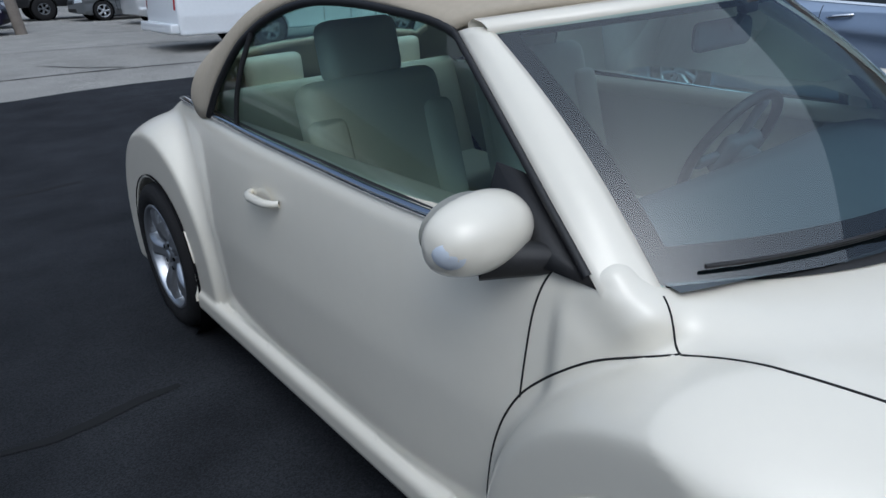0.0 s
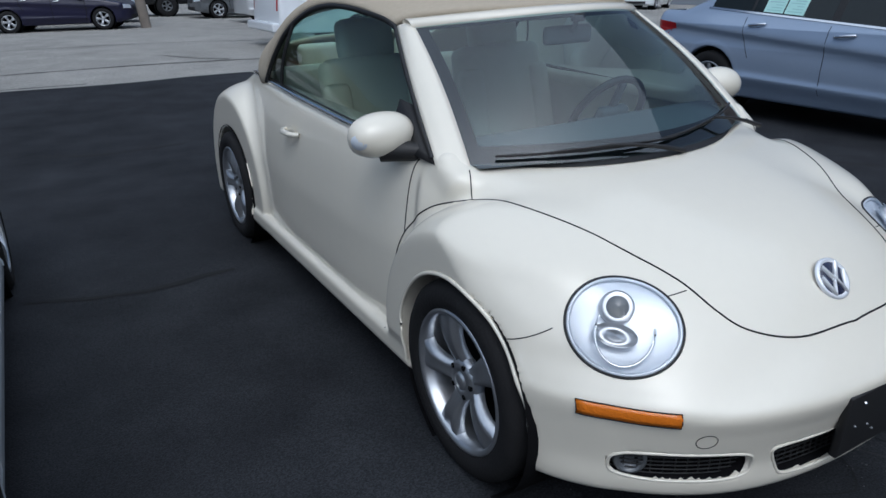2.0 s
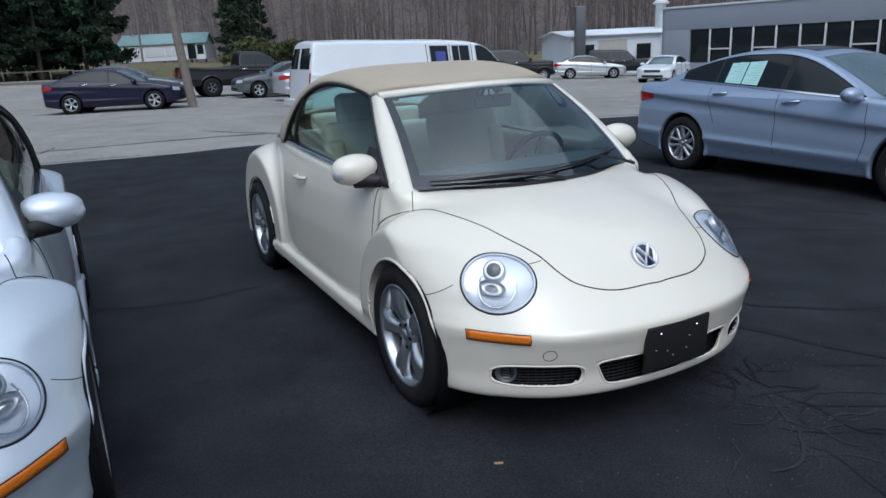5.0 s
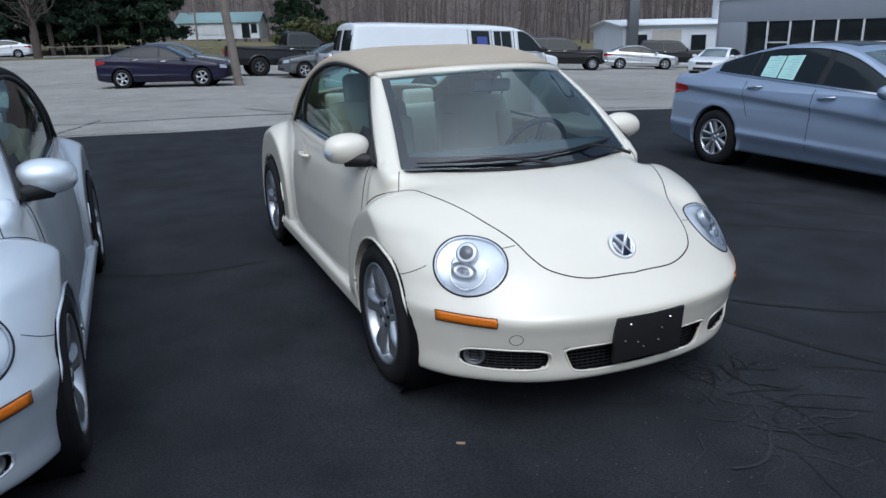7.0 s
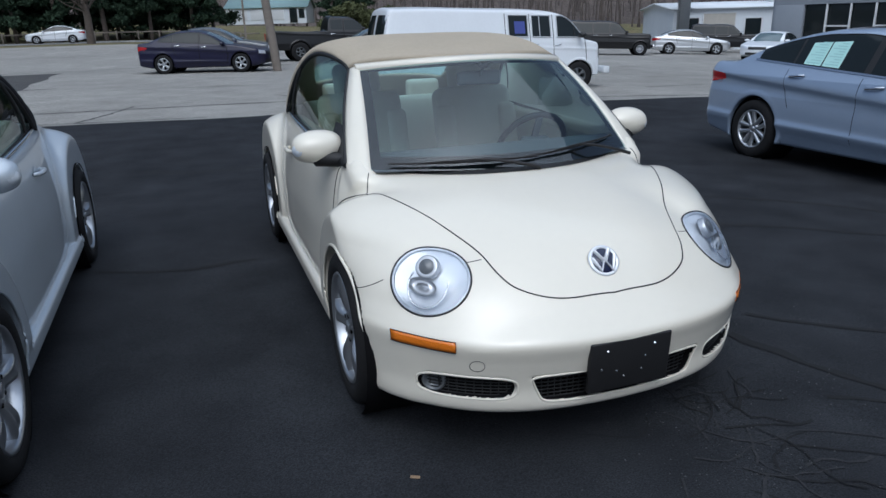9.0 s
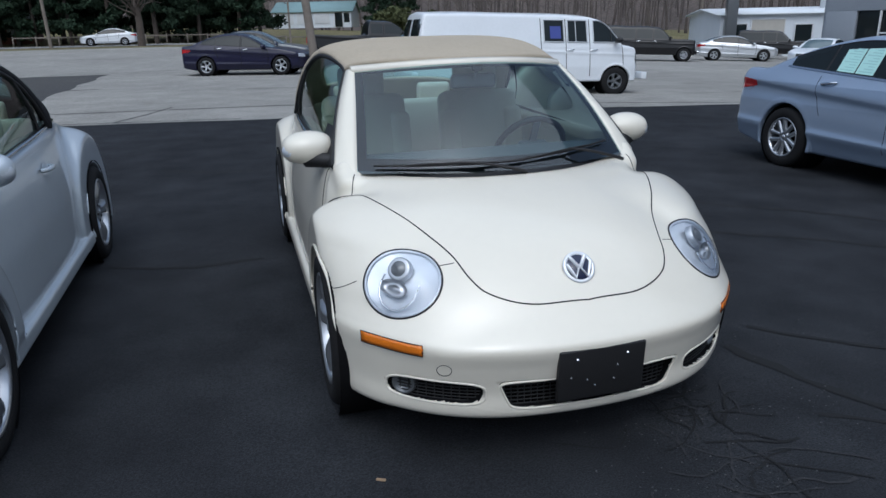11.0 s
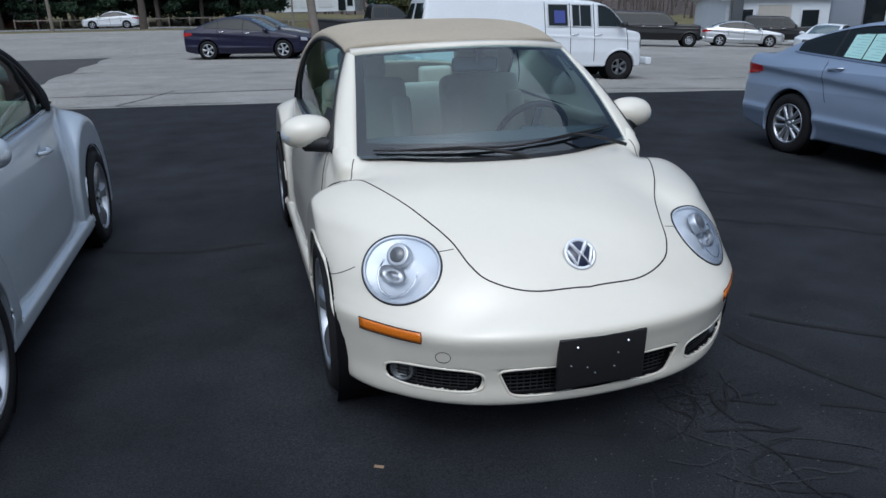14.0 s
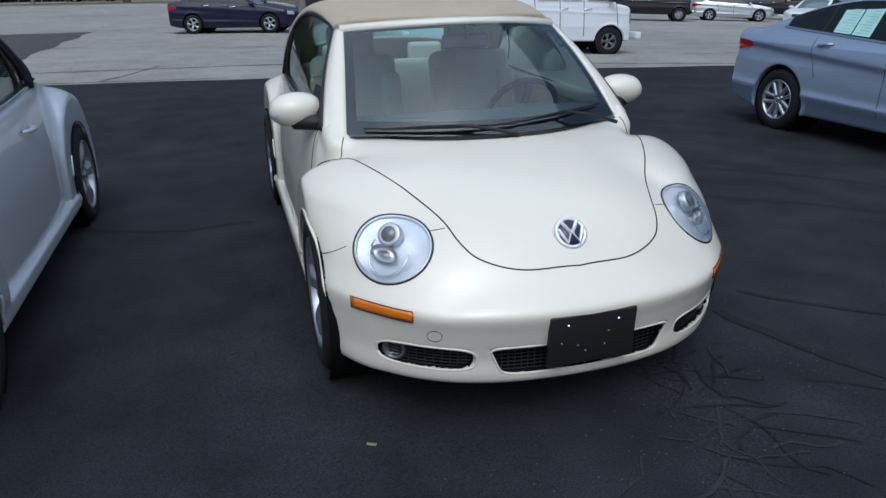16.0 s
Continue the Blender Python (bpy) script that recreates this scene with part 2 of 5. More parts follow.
def cast(field, origin, way, reach, steps=160):
    """The first crossing of a field along rays; arrays of n x 3."""
    o, w = np.asarray(origin, float), np.asarray(way, float)
    steps = max(steps, int(reach / 0.02))
    ts = np.linspace(0, reach, steps)
    grid = o[:, None] + ts[None, :, None] * w[:, None]
    v = field(*grid.reshape(-1, 3).T).reshape(len(o), steps) < 0
    found = v.any(1)
    k = np.where(found, v.argmax(1), steps - 1)
    hi, lo = ts[k], ts[np.maximum(k - 1, 0)]
    for _ in range(14):
        mid = (lo + hi) / 2
        neg = field(*(o + mid[:, None] * w).T) < 0
        hi, lo = np.where(neg, mid, hi), np.where(neg, lo, mid)
    return o + ((lo + hi) / 2)[:, None] * w, found


def split(pts, quads, nor, keys):
    """Splits a net into panels by a key per quad: yields key, points, faces, normals."""
    for k in np.unique(keys):
        q = quads[keys == k]
        used, inv = np.unique(q, return_inverse=True)
        yield k, pts[used], inv.reshape(-1, 4), nor[used]


def side_patch(field, low, high, y0, y1, side, nu=24, nv=8, off=0.004, far=1.4):
    """A sheet that lies on a car's flank, between a lower and an upper edge."""
    ys = np.linspace(y0, y1, nu)
    v = np.linspace(0, 1, nv)
    lo_, hi_ = low(ys), high(ys)
    Y = np.repeat(ys[:, None], nv, 1)
    Z = lo_[:, None] + (hi_ - lo_)[:, None] * v[None]
    o = np.stack([np.full(Y.size, far), Y.ravel(), Z.ravel()], 1)
    p, _ = cast(field, o, np.tile([-1.0, 0, 0], (len(o), 1)), far)
    g, _ = gradient(field, p)
    p += off * g / (np.linalg.norm(g, axis=1)[:, None] + 1e-9)
    p[:, 0] *= side
    return p.reshape(nu, nv, 3)


def flank_line(field, pts, side, radius=0.003, sides=5, far=1.4, n=40):
    """A line on a flank through (y, z) places."""
    pts = np.array(pts, float)
    s = np.r_[0, np.cumsum(np.linalg.norm(np.diff(pts, axis=0), axis=1))]
    u = np.linspace(0, s[-1], n)
    fy, fz = hermite(s, pts[:, 0]), hermite(s, pts[:, 1])
    o = np.stack([np.full(n, far), fy(u), fz(u)], 1)
    p, _ = cast(field, o, np.tile([-1.0, 0, 0], (n, 1)), far)
    p[:, 0] *= side
    return tube("line", p, radius, sides)


def repaint(root, swaps):
    """Gives a copied thing its own colours."""
    for o in root.children_recursive:
        if o.type == "MESH" and o.material_slots[0].material in swaps:
            new_mat = swaps[o.material_slots[0].material]
            o.material_slots[0].link = "OBJECT"
            o.material_slots[0].material = new_mat
    return root


def outward(me, ref):
    """Turns a sheet so that its faces look along ref."""
    n = sum((p.normal * p.area for p in me.polygons), Vector())
    if n.dot(Vector(ref)) < 0:
        me.flip_normals()
    return me

# ---- wheels ----
def make_wheel(name, radius, rim, width, spokes, kind, side, parent, at, tyre_mat=None, rim_mat=None):
    """Tyre, rim and hub on the x axis; side +1 faces +x."""
    hw = width / 2
    w = new(name)
    w.parent = parent
    w.matrix_basis = Matrix.Translation(at)
    tyre = lathe("tyre", [(rim - 0.012, -hw * 0.8), (rim + 0.01, -hw), (radius - 0.03, -hw), (radius - 0.006, -hw * 0.8), (radius, -hw * 0.5), (radius, hw * 0.5), (radius - 0.006, hw * 0.8), (radius - 0.028, hw * 0.99),
                          (rim + 0.035, hw * 1.02), (rim + 0.012, hw * 0.97), (rim + 0.002, hw * 0.9), (rim - 0.012, hw * 0.7)], 56)
    rimme = lathe("rim", [(rim + 0.004, hw * 0.9), (rim, hw * 0.96), (rim - 0.008, hw * 0.95), (rim - 0.016, hw * 0.86), (rim - 0.022, hw * 0.5), (rim - 0.045, -hw * 0.6), (rim - 0.03, -hw * 0.9)], 56)
    back = lathe("brake_disc", [(rim - 0.03, -hw * 0.2), (rim - 0.04, -hw * 0.15), (0.05, -hw * 0.1), (0.001, -hw * 0.1)], 40)
    a = np.linspace(0, 2 * np.pi, spokes, endpoint=False)
    sp = []
    for ang in a:
        if kind == "wide":
            # a broad bowed blade that widens to the lip
            rr = np.linspace(0.045, rim - 0.012, 9)
            half = np.interp(rr, [0.045, 0.10, rim - 0.05, rim - 0.012], [0.030, 0.027, 0.043, 0.058])
            off = hw * (0.60 + 0.30 * np.sin((rr - 0.045) / (rim - 0.057) * np.pi * 0.75))
            lat = np.array([-1, -0.86, -0.4, 0, 0.4, 0.86, 1])
            dep = np.array([-0.035, 0, 0.002, -0.004, 0.002, 0, -0.035])
        else:
            rr = np.linspace(0.045, rim - 0.012, 7)
            half = np.interp(rr, [0.045, 0.1, rim], [0.019, 0.021, 0.026])
            off = hw * (0.72 + 0.14 * (rr / rim))
            lat = np.array([-1, -0.8, 0, 0.8, 1])
            dep = np.array([-0.03, 0, 0.003, 0, -0.03])
        for sgn in ((0,) if kind == "wide" else (-1, 1)):
            tilt = sgn * 0.052 * (0.35 + 0.65 * rr / rim)
            P = np.stack([off[:, None] + dep[None], rr[:, None] + 0 * lat[None], half[:, None] * lat[None] + (tilt[:, None] if sgn else 0)], -1)
            c, s = np.cos(ang), np.sin(ang)
            Q = np.stack([P[..., 0], c * P[..., 1] - s * P[..., 2], s * P[..., 1] + c * P[..., 2]], -1)
            sp.append(grid_mesh("spoke", Q))
    hub = lathe("hub", [(0.072, hw * 0.35), (0.07, hw * 0.62), (0.055, hw * 0.74), (0.034, hw * 0.76), (0.032, hw * 0.70), (0.029, hw * 0.70), (0.027, hw * 0.79), (0.012, hw * 0.82), (0.001, hw * 0.82)], 32)
    lugs = [lathe("lug", [(0.009, 0), (0.009, 0.006), (0.001, 0.006)], 10) for _ in a]
    for k, me in enumerate(lugs):
        t = a[k] + np.pi / spokes
        me.transform(Matrix.Translation((hw * 0.70, 0.053 * np.cos(t), 0.053 * np.sin(t))))
    flip = Matrix.Diagonal((side, 1, 1, 1))
    for me in (tyre, rimme, back, hub, *sp, *lugs):
        me.transform(flip)
    part("tyre", tyre, tyre_mat or RUBBER, w)
    r = part("rim", rimme, rim_mat or ALLOY, w)
    part("brake_disc", back, VOID, w)
    part("hub", hub, rim_mat or ALLOY, w)
    for me in sp:
        part("spoke", me, rim_mat or ALLOY, w)
    for me in lugs:
        part("wheel_bolt", me, VOID, w)
    return w


# ---- the beetle's form, in its own frame: nose towards -y, s is the distance from the middle ----
AXF, AXR, WR = -1.255, 1.255, 0.317
plan = hermite([-2.1, -1.5, -1.25, -1.1, -1.0, -0.86, -0.6, -0.2, 0.2, 0.6, 0.9, 1.25, 1.6, 1.85, 2.0, 2.06], [0.55, 0.58, 0.61, 0.665, 0.72, 0.765, 0.79, 0.802, 0.802, 0.79, 0.76, 0.69, 0.56, 0.40, 0.20, 0.02])
tuck = hermite([0.15, 0.25, 0.4, 0.55, 0.7, 0.8, 0.9, 0.97, 1.1], [0.95, 0.985, 1.0, 1.0, 0.985, 0.968, 0.942, 0.918, 0.86])
belt = hermite([-1.3, -0.97, -0.7, -0.3, 0.2, 0.66, 1.0, 1.25, 1.5, 1.75, 1.95, 2.06], [0.90, 0.912, 0.928, 0.938, 0.955, 0.968, 0.966, 0.95, 0.90, 0.79, 0.62, 0.45])
crown = hermite([-2.1, -2.0, -1.93, -1.845, -1.75, -1.6, -1.4, -1.22, -1.0, -0.8], [0.42, 0.545, 0.594, 0.675, 0.748, 0.817, 0.870, 0.898, 0.915, 0.918])
sag = hermite([-2.1, -1.8, -1.6, -1.35, -1.2, -1.0, -0.8], [0.45, 0.42, 0.36, 0.22, 0.12, 0.05, 0.0])
setback = hermite([0.10, 0.17, 0.22, 0.30, 0.40, 0.465, 0.482, 0.51, 0.55, 0.60, 0.65, 0.70, 0.75, 0.80, 0.86, 0.95], [0.16, 0.072, 0.046, 0.040, 0.016, 0.0, 0.004, 0.032, 0.073, 0.112, 0.16, 0.22, 0.29, 0.42, 0.62, 1.0])
LAMP, LN = Vector((0.5995, -1.700, 0.643)), Vector((0.52, -0.66, 0.54)).normalized()
LEAN, EA, EB = 0.2067, 1.066, 0.933  # the oval lamp leans outwards
L0 = Vector((0, 0, 1)).cross(LN).normalized()
LR = math.cos(LEAN) * L0 + math.sin(LEAN) * LN.cross(L0).normalized()
LU = LN.cross(LR).normalized()


hip = hermite([-2.1, -1.5, -1.32, -1.2, -1.1, -1.0, -0.8], [0.86, 0.84, 0.72, 0.655, 0.68, 0.74, 0.80])


def nose_y(s):
    return -2.045 + 0.28 * s**2 + 0.60 * s**4


def solid(x, y, z):
    """The body before its openings."""
    s = np.abs(x)
    tub = smax(smax(s - plan(y) * tuck(z), z - belt(y), 0.05), -0.98 - y, 0.05)
    hood = smax(z - (crown(y) - sag(y) * s**2), s - hip(y) * tuck(z), 0.10)
    front = smax((nose_y(s) + setback(z) - y) * 0.8, y + 0.9, 0.02)
    nose = smax(smax(front, hood, 0.03), s - 0.83 + 0.25 * np.maximum(0.32 - z, 0), 0.06)
    r = np.hypot(y - AXF, z - WR)
    q = (np.maximum(r - 0.40, 0) / 0.128) ** 2.4 + (np.maximum(s - 0.60, 0) / 0.252) ** 2.4
    fend = smax((q ** (1 / 2.4) - 1) * 0.128, s - 0.838 + 0.35 * np.maximum(-1.28 - y, 0) ** 2 + 0.25 * np.maximum(0.32 - z, 0), 0.01)
    fend = smax(fend, (nose_y(s) + setback(z) - y) * 0.8, 0.05)
    r2 = np.hypot(y - AXR, (z - WR) * 0.97)
    q2 = (np.maximum(r2 - 0.42, 0) / 0.155) ** 2.4 + (np.maximum(s - 0.54, 0) / 0.305) ** 2.4
    rear = smax((q2 ** (1 / 2.4) - 1) * 0.155, s - 0.81, 0.01)
    sill = smax(smax(np.abs(s - 0.74) - 0.085, np.abs(z - 0.235) - 0.045, 0.03), np.abs(y - 0.0) - 0.95, 0.02)
    body = smin(smin(tub, nose, 0.03), fend, 0.022)
    body = smin(smin(body, rear, 0.05), sill, 0.008)
    # the root of the windscreen pillar, grown out of the scuttle corner
    k = np.clip(((y + 1.025) * 0.06 + (z - 0.862) * 0.045) / (0.06**2 + 0.045**2), 0, 1)
    root = np.sqrt((s - 0.660) ** 2 * 0.75 + (y + 1.025 - 0.06 * k) ** 2 + (z - 0.862 - 0.045 * k) ** 2) - 0.025
    body = smin(body, root, 0.075)
    return smax(body, 0.165 + 0.026 * np.clip((-1.4 - y) / 0.2, 0, 1) - z, 0.03)


def shell(x, y, z):
    """The body with its wheel wells, cabin, grilles and lamp pockets."""
    s = np.abs(x)
    f = solid(x, y, z)
    for ay, rr in ((AXF, 0.340), (AXR, 0.345)):
        well = smax(np.hypot(y - ay, z - WR) - rr, 0.52 - s, 0.02)
        f = smax(f, -well, 0.012)
    cabin = smax(smax(s - plan(y) * tuck(z) + 0.05, 0.30 - z, 0.02), smax(-0.92 - y, y - 1.15, 0.02), 0.03)
    f = np.maximum(f, -cabin)
    deep = y - (nose_y(s) + 0.15)
    mid = smax(smax(s - 0.315 - 0.45 * (z - 0.292), np.abs(z - 0.294) - 0.053, 0.02), deep, 0.01)
    out = smax(smax(np.abs(s - 0.528) - 0.147, np.abs(z - 0.300) - 0.042, 0.06), deep, 0.01)
    f = smax(f, -mid, 0.008)
    f = smax(f, -out, 0.008)
    dx, dy, dz = s - LAMP.x, y - LAMP.y, z - LAMP.z
    along = dx * LN.x + dy * LN.y + dz * LN.z
    ex = dx * LR.x + dy * LR.y + dz * LR.z
    ez = dx * LU.x + dy * LU.y + dz * LU.z
    pocket = smax(np.sqrt((ex / EA) ** 2 + (ez / EB) ** 2) - 0.131, np.abs(along) - 0.07, 0.01)
    return smax(f, -pocket, 0.004)


BODY_PTS, BODY_QUADS, BODY_NOR = surface(shell, (-0.03, -2.08, 0.14), (0.90, 2.09, 1.02), 0.0125)


def nose_point(s, z, off=0.0, f=solid):
    """A place on the nose, straight ahead of s, z."""
    s, z = np.atleast_1d(s).astype(float), np.atleast_1d(z).astype(float)
    o = np.stack([s, np.full(len(s), -2.3), z], 1)
    p, _ = cast(f, o, np.tile([0, 1.0, 0], (len(o), 1)), 1.2, 240)
    return p + np.array([0, -off, 0])


def top_point(s, y, off=0.0):
    s, y = np.atleast_1d(s).astype(float), np.atleast_1d(y).astype(float)
    o = np.stack([s, y, np.full(len(s), 1.3)], 1)
    p, _ = cast(solid, o, np.tile([0, 0, -1.0], (len(o), 1)), 1.2, 200)
    return p + np.array([0, 0, off])


def lamp_rim(r, n=56):
    """A ring on the wing round the head lamp, in the lamp's own axes (out, across, up)."""
    th = np.linspace(0, 2 * np.pi, n, endpoint=False)
    c, n_, r_, u_ = (np.array(v) for v in (LAMP, LN, LR, LU))
    o = c + r * (EA * np.cos(th)[:, None] * r_ + EB * np.sin(th)[:, None] * u_) + 0.16 * n_
    p, _ = cast(solid, o, np.tile(-n_, (n, 1)), 0.32)
    return np.stack([(p - c) @ n_, r * EA * np.cos(th), r * EB * np.sin(th)], 1)


def lamp_dish(r, lift, rise, n=56):
    rim = lamp_rim(r, n)
    f = np.linspace(1, 0.02, 10)[:, None]
    out = (rim[:, 0] * f**2) + lift + rise * (1 - f**2)
    return grid_mesh("dish", np.stack([out, rim[:, 1] * f, rim[:, 2] * f], -1), loop=True)


def mirrored(me, name):
    m2 = me.copy()
    m2.name = name
    m2.transform(Matrix.Diagonal((-1, 1, 1, 1)))
    m2.flip_normals()
    return m2


def hood_edge(n=60):
    """The gap round the bonnet, one side: from the screen's corner to the nose tip."""
    ky = [-1.104, -1.22, -1.30, -1.435, -1.56, -1.685, -1.79, -1.86, -1.915, -1.932]
    ks = [0.664, 0.630, 0.600, 0.535, 0.463, 0.412, 0.378, 0.320, 0.190, 0.0]
    t = np.linspace(0, 1, len(ky))
    u = np.linspace(0, 1, n)
    return hermite(t, ks)(u), hermite(t, ky)(u)


def screen(u, v):
    """The windscreen: u across (-1..1), v up."""
    s = (0.622 * (1 - v) + 0.524 * v) * u
    y = (-1.245 + 0.215 * u**2) * (1 - v) + (-0.765 + 0.255 * u**2) * v
    z = (0.905 + 0.0 * u) * (1 - v) + (1.322 - 0.033 * u**2) * v
    b = 0.025 * np.sin(np.pi * v)
    return np.stack([s, y - b * 0.65, z + b * 0.75], -1)


arch_z = hermite([-0.97, -0.80, -0.60, -0.43, -0.2, 0.05, 0.3, 0.48, 0.6, 0.68, 0.735], [0.905, 1.02, 1.165, 1.272, 1.318, 1.335, 1.295, 1.21, 1.11, 1.03, 0.962])
arch_s = hermite([-0.97, -0.7, -0.43, 0.0, 0.35, 0.6, 0.735], [0.712, 0.632, 0.553, 0.590, 0.640, 0.690, 0.712])
edge_z = hermite([-0.43, -0.2, 0.05, 0.3, 0.48, 0.6, 0.68, 0.735, 1.0, 1.3], [1.287, 1.333, 1.350, 1.312, 1.228, 1.128, 1.045, 0.975, 0.968, 0.95])
edge_s = hermite([-0.43, 0.0, 0.35, 0.6, 0.735, 1.0, 1.2, 1.3, 1.36], [0.556, 0.594, 0.645, 0.696, 0.716, 0.675, 0.59, 0.50, 0.40])
ridge = hermite([-0.43, -0.2, 0.1, 0.4, 0.7, 1.0, 1.2, 1.36], [1.340, 1.405, 1.425, 1.405, 1.335, 1.215, 1.09, 0.95])


def hood_top(canvas_mat, parent):
    n, m = 60, 41
    Y = np.linspace(-0.43, 1.36, n)[:, None]
    v = np.linspace(-1, 1, m)[None]
    ph = (1 - np.abs(v)) * np.pi / 2
    s = edge_s(Y) * np.cos(ph) ** 0.62 * np.sign(v)
    rise = np.sin(ph) ** 0.85
    z = edge_z(Y) + (np.maximum(ridge(Y), edge_z(Y)) - edge_z(Y)) * rise
    fade = np.clip(1 - (Y + 0.43) / 0.9, 0, 1) ** 1.5
    y = Y - 0.285 * fade * (1 - (s / 0.556) ** 2).clip(0, 1)
    z = z + 0.006 * np.sin(Y * 9.0) * rise
    P = np.stack([s, y + 0 * s, z], -1)
    idx = np.arange(n * m).reshape(n, m)
    quads = np.stack([idx[:-1, :-1], idx[1:, :-1], idx[1:, 1:], idx[:-1, 1:]], -1)
    i0, i1, j0, j1 = 39, 51, 12, 28
    keep = np.ones((n - 1, m - 1), bool)
    keep[i0:i1, j0:j1] = False
    top = part("soft_top", thick(mesh_of("soft_top", P.reshape(-1, 3), quads[keep].reshape(-1, 4)), -0.02), canvas_mat, parent, "")
    pane = part("rear_window", grid_mesh("rear_window", P[i0 : i1 + 1, j0 : j1 + 1] - [0, 0, 0.008]), SIDEGLASS, top, "glass rear window in the soft top")
    pane.visible_shadow = False
    for sg in (1, -1):
        ys = np.linspace(-0.43, 0.735, 40)
        part("window_seal", tube("window_seal", np.stack([sg * (arch_s(ys) + 0.002), ys, arch_z(ys) + 0.006], 1), 0.012, 6), PLASTIC, top)
    return top


def beetle(label, paint, canvas_mat, at):
    car = thing("convertible_car", label, "car", "parked cars", at)
    cx = BODY_PTS[BODY_QUADS].mean(1)
    s, y, z = np.abs(cx[:, 0]), cx[:, 1], cx[:, 2]
    es, ey = hood_edge()
    lim = np.interp(-y, -ey, es)
    r = np.hypot(y - AXF, z - WR)
    key = np.full(len(cx), 0)
    key[(y < -0.98) & (s < lim) & (z > 0.58)] = 1
    key[(y < -0.85) & (r < 0.56) & (s > 0.5) & (z > 0.17) & (key == 0)] = 2
    key[(y < -1.5) & (z < 0.62) & (key != 1)] = 3
    key[(y > -0.86) & (y < 0.70) & (s > 0.7) & (z > 0.29)] = 4
    key[(y > 0.70) & (s > 0.5) & (z > 0.17)] = 5
    key[(np.abs(y) < 0.97) & (z < 0.29) & (s > 0.64)] = 6
    key[(solid(cx[:, 0], y, z) < -0.009) & (y < -1.6) & (z < 0.40) & (s < 0.72)] = 7
    names = {7: "bumper_liner", 0: "body_shell", 1: "bonnet", 2: "front_wing", 3: "front_bumper", 4: "door", 5: "rear_wing", 6: "sill"}
    owner = {}
    for k, p, q, nr in split(BODY_PTS, BODY_QUADS, BODY_NOR, key):
        # the half that was meshed, and its mirror image
        if k in (0, 1, 3, 7):
            keep = (p[:, 0] >= -0.006)[q].all(1)
            a = p.copy()
            a[np.abs(a[:, 0]) < 0.007, 0] = 0
            P = np.concatenate([a, a * [-1, 1, 1]])
            Q = np.concatenate([q[keep], q[keep][:, ::-1] + len(a)])
            N = np.concatenate([nr, nr * [-1, 1, 1]])
            owner[k] = part(names[k], mesh_of(names[k], P, Q, True, N), VOID if k == 7 else paint, car)
        else:
            owner[k] = []
            for sg in (1, -1):
                P, Q, N = p * [sg, 1, 1], q[:, ::sg], nr * [sg, 1, 1]
                owner[k].append(part(names[k], mesh_of(names[k], P, Q, True, N), paint, car))
    # panel gaps
    e = top_point(es, ey, -0.001)
    e = np.concatenate([e, (e * [-1, 1, 1])[::-1][1:]])
    part("bonnet_gap", tube("bonnet_gap", e, 0.0030, 6), SEAM, owner[1])
    for i, sg in enumerate((1, -1)):
        part("wing_gap", flank_line(solid, [(-0.745, 0.27), (-0.752, 0.40), (-0.775, 0.53), (-0.83, 0.652), (-0.878, 0.705), (-0.97, 0.777), (-1.037, 0.804), (-1.104, 0.823)], sg, 0.0024, 5), SEAM, owner[2][i])
        part("wing_gap", tube("wing_gap", top_point(np.linspace(0.664, 0.636, 8), np.linspace(-1.104, -1.045, 8)) * [sg, 1, 1], 0.0022, 5), SEAM, owner[2][i])
        part("door_gap", flank_line(solid, [(-0.832, 0.65), (-0.838, 0.75), (-0.845, 0.84), (-0.86, 0.905)], sg, 0.0024, 5), SEAM, owner[4][i])
        # chrome waist strip
        ys = np.linspace(-0.95, 1.27, 60)
        bs = plan(ys) * tuck(belt(ys)) - 0.012
        part("waist_strip", tube("waist_strip", np.stack([sg * bs, ys, belt(ys) + 0.003], 1), 0.012, 6), CHROME, owner[4][i], "bright waist strip")
        part("waist_seal", tube("waist_seal", np.stack([sg * (bs - 0.016), ys, belt(ys) + 0.004], 1), 0.010, 6), PLASTIC, owner[4][i])
        # door handle
        dh = solid
        hp, _ = cast(dh, [[1.4, 0.21, 0.805]], [[-1.0, 0, 0]], 1.4)
        hx = hp[0, 0]
        t = np.linspace(-1, 1, 15)
        pts = np.stack([sg * (hx + 0.002 + 0.030 * (1 - np.abs(t) ** 4)), 0.215 + 0.095 * t, 0.812 - 0.002 * t], 1)
        hd = part("door_handle", tube("door_handle", pts, 0.014 - 0.004 * t**2, 8), paint, owner[4][i])
        cup = lathe("handle_cup", [(0.048, 0.001), (0.040, 0.003), (0.02, 0.002), (0.001, 0.002)], 20)
        cup.transform(Matrix.Translation((sg * hx, 0.215, 0.808)) @ Matrix.Diagonal((sg, 1.1, 0.8, 1)))
        part("handle_cup", cup, paint, hd)
        # rolled arch lips
        for ay, rr, own in ((AXF, 0.341, owner[2][i]), (AXR, 0.346, owner[5][i])):
            an = np.radians(np.linspace(-14, 194, 9))
            part("arch_lip", flank_line(solid, np.stack([ay + rr * np.cos(an), WR + rr * np.sin(an)], 1), sg, 0.0068, 6, n=60), paint, own)
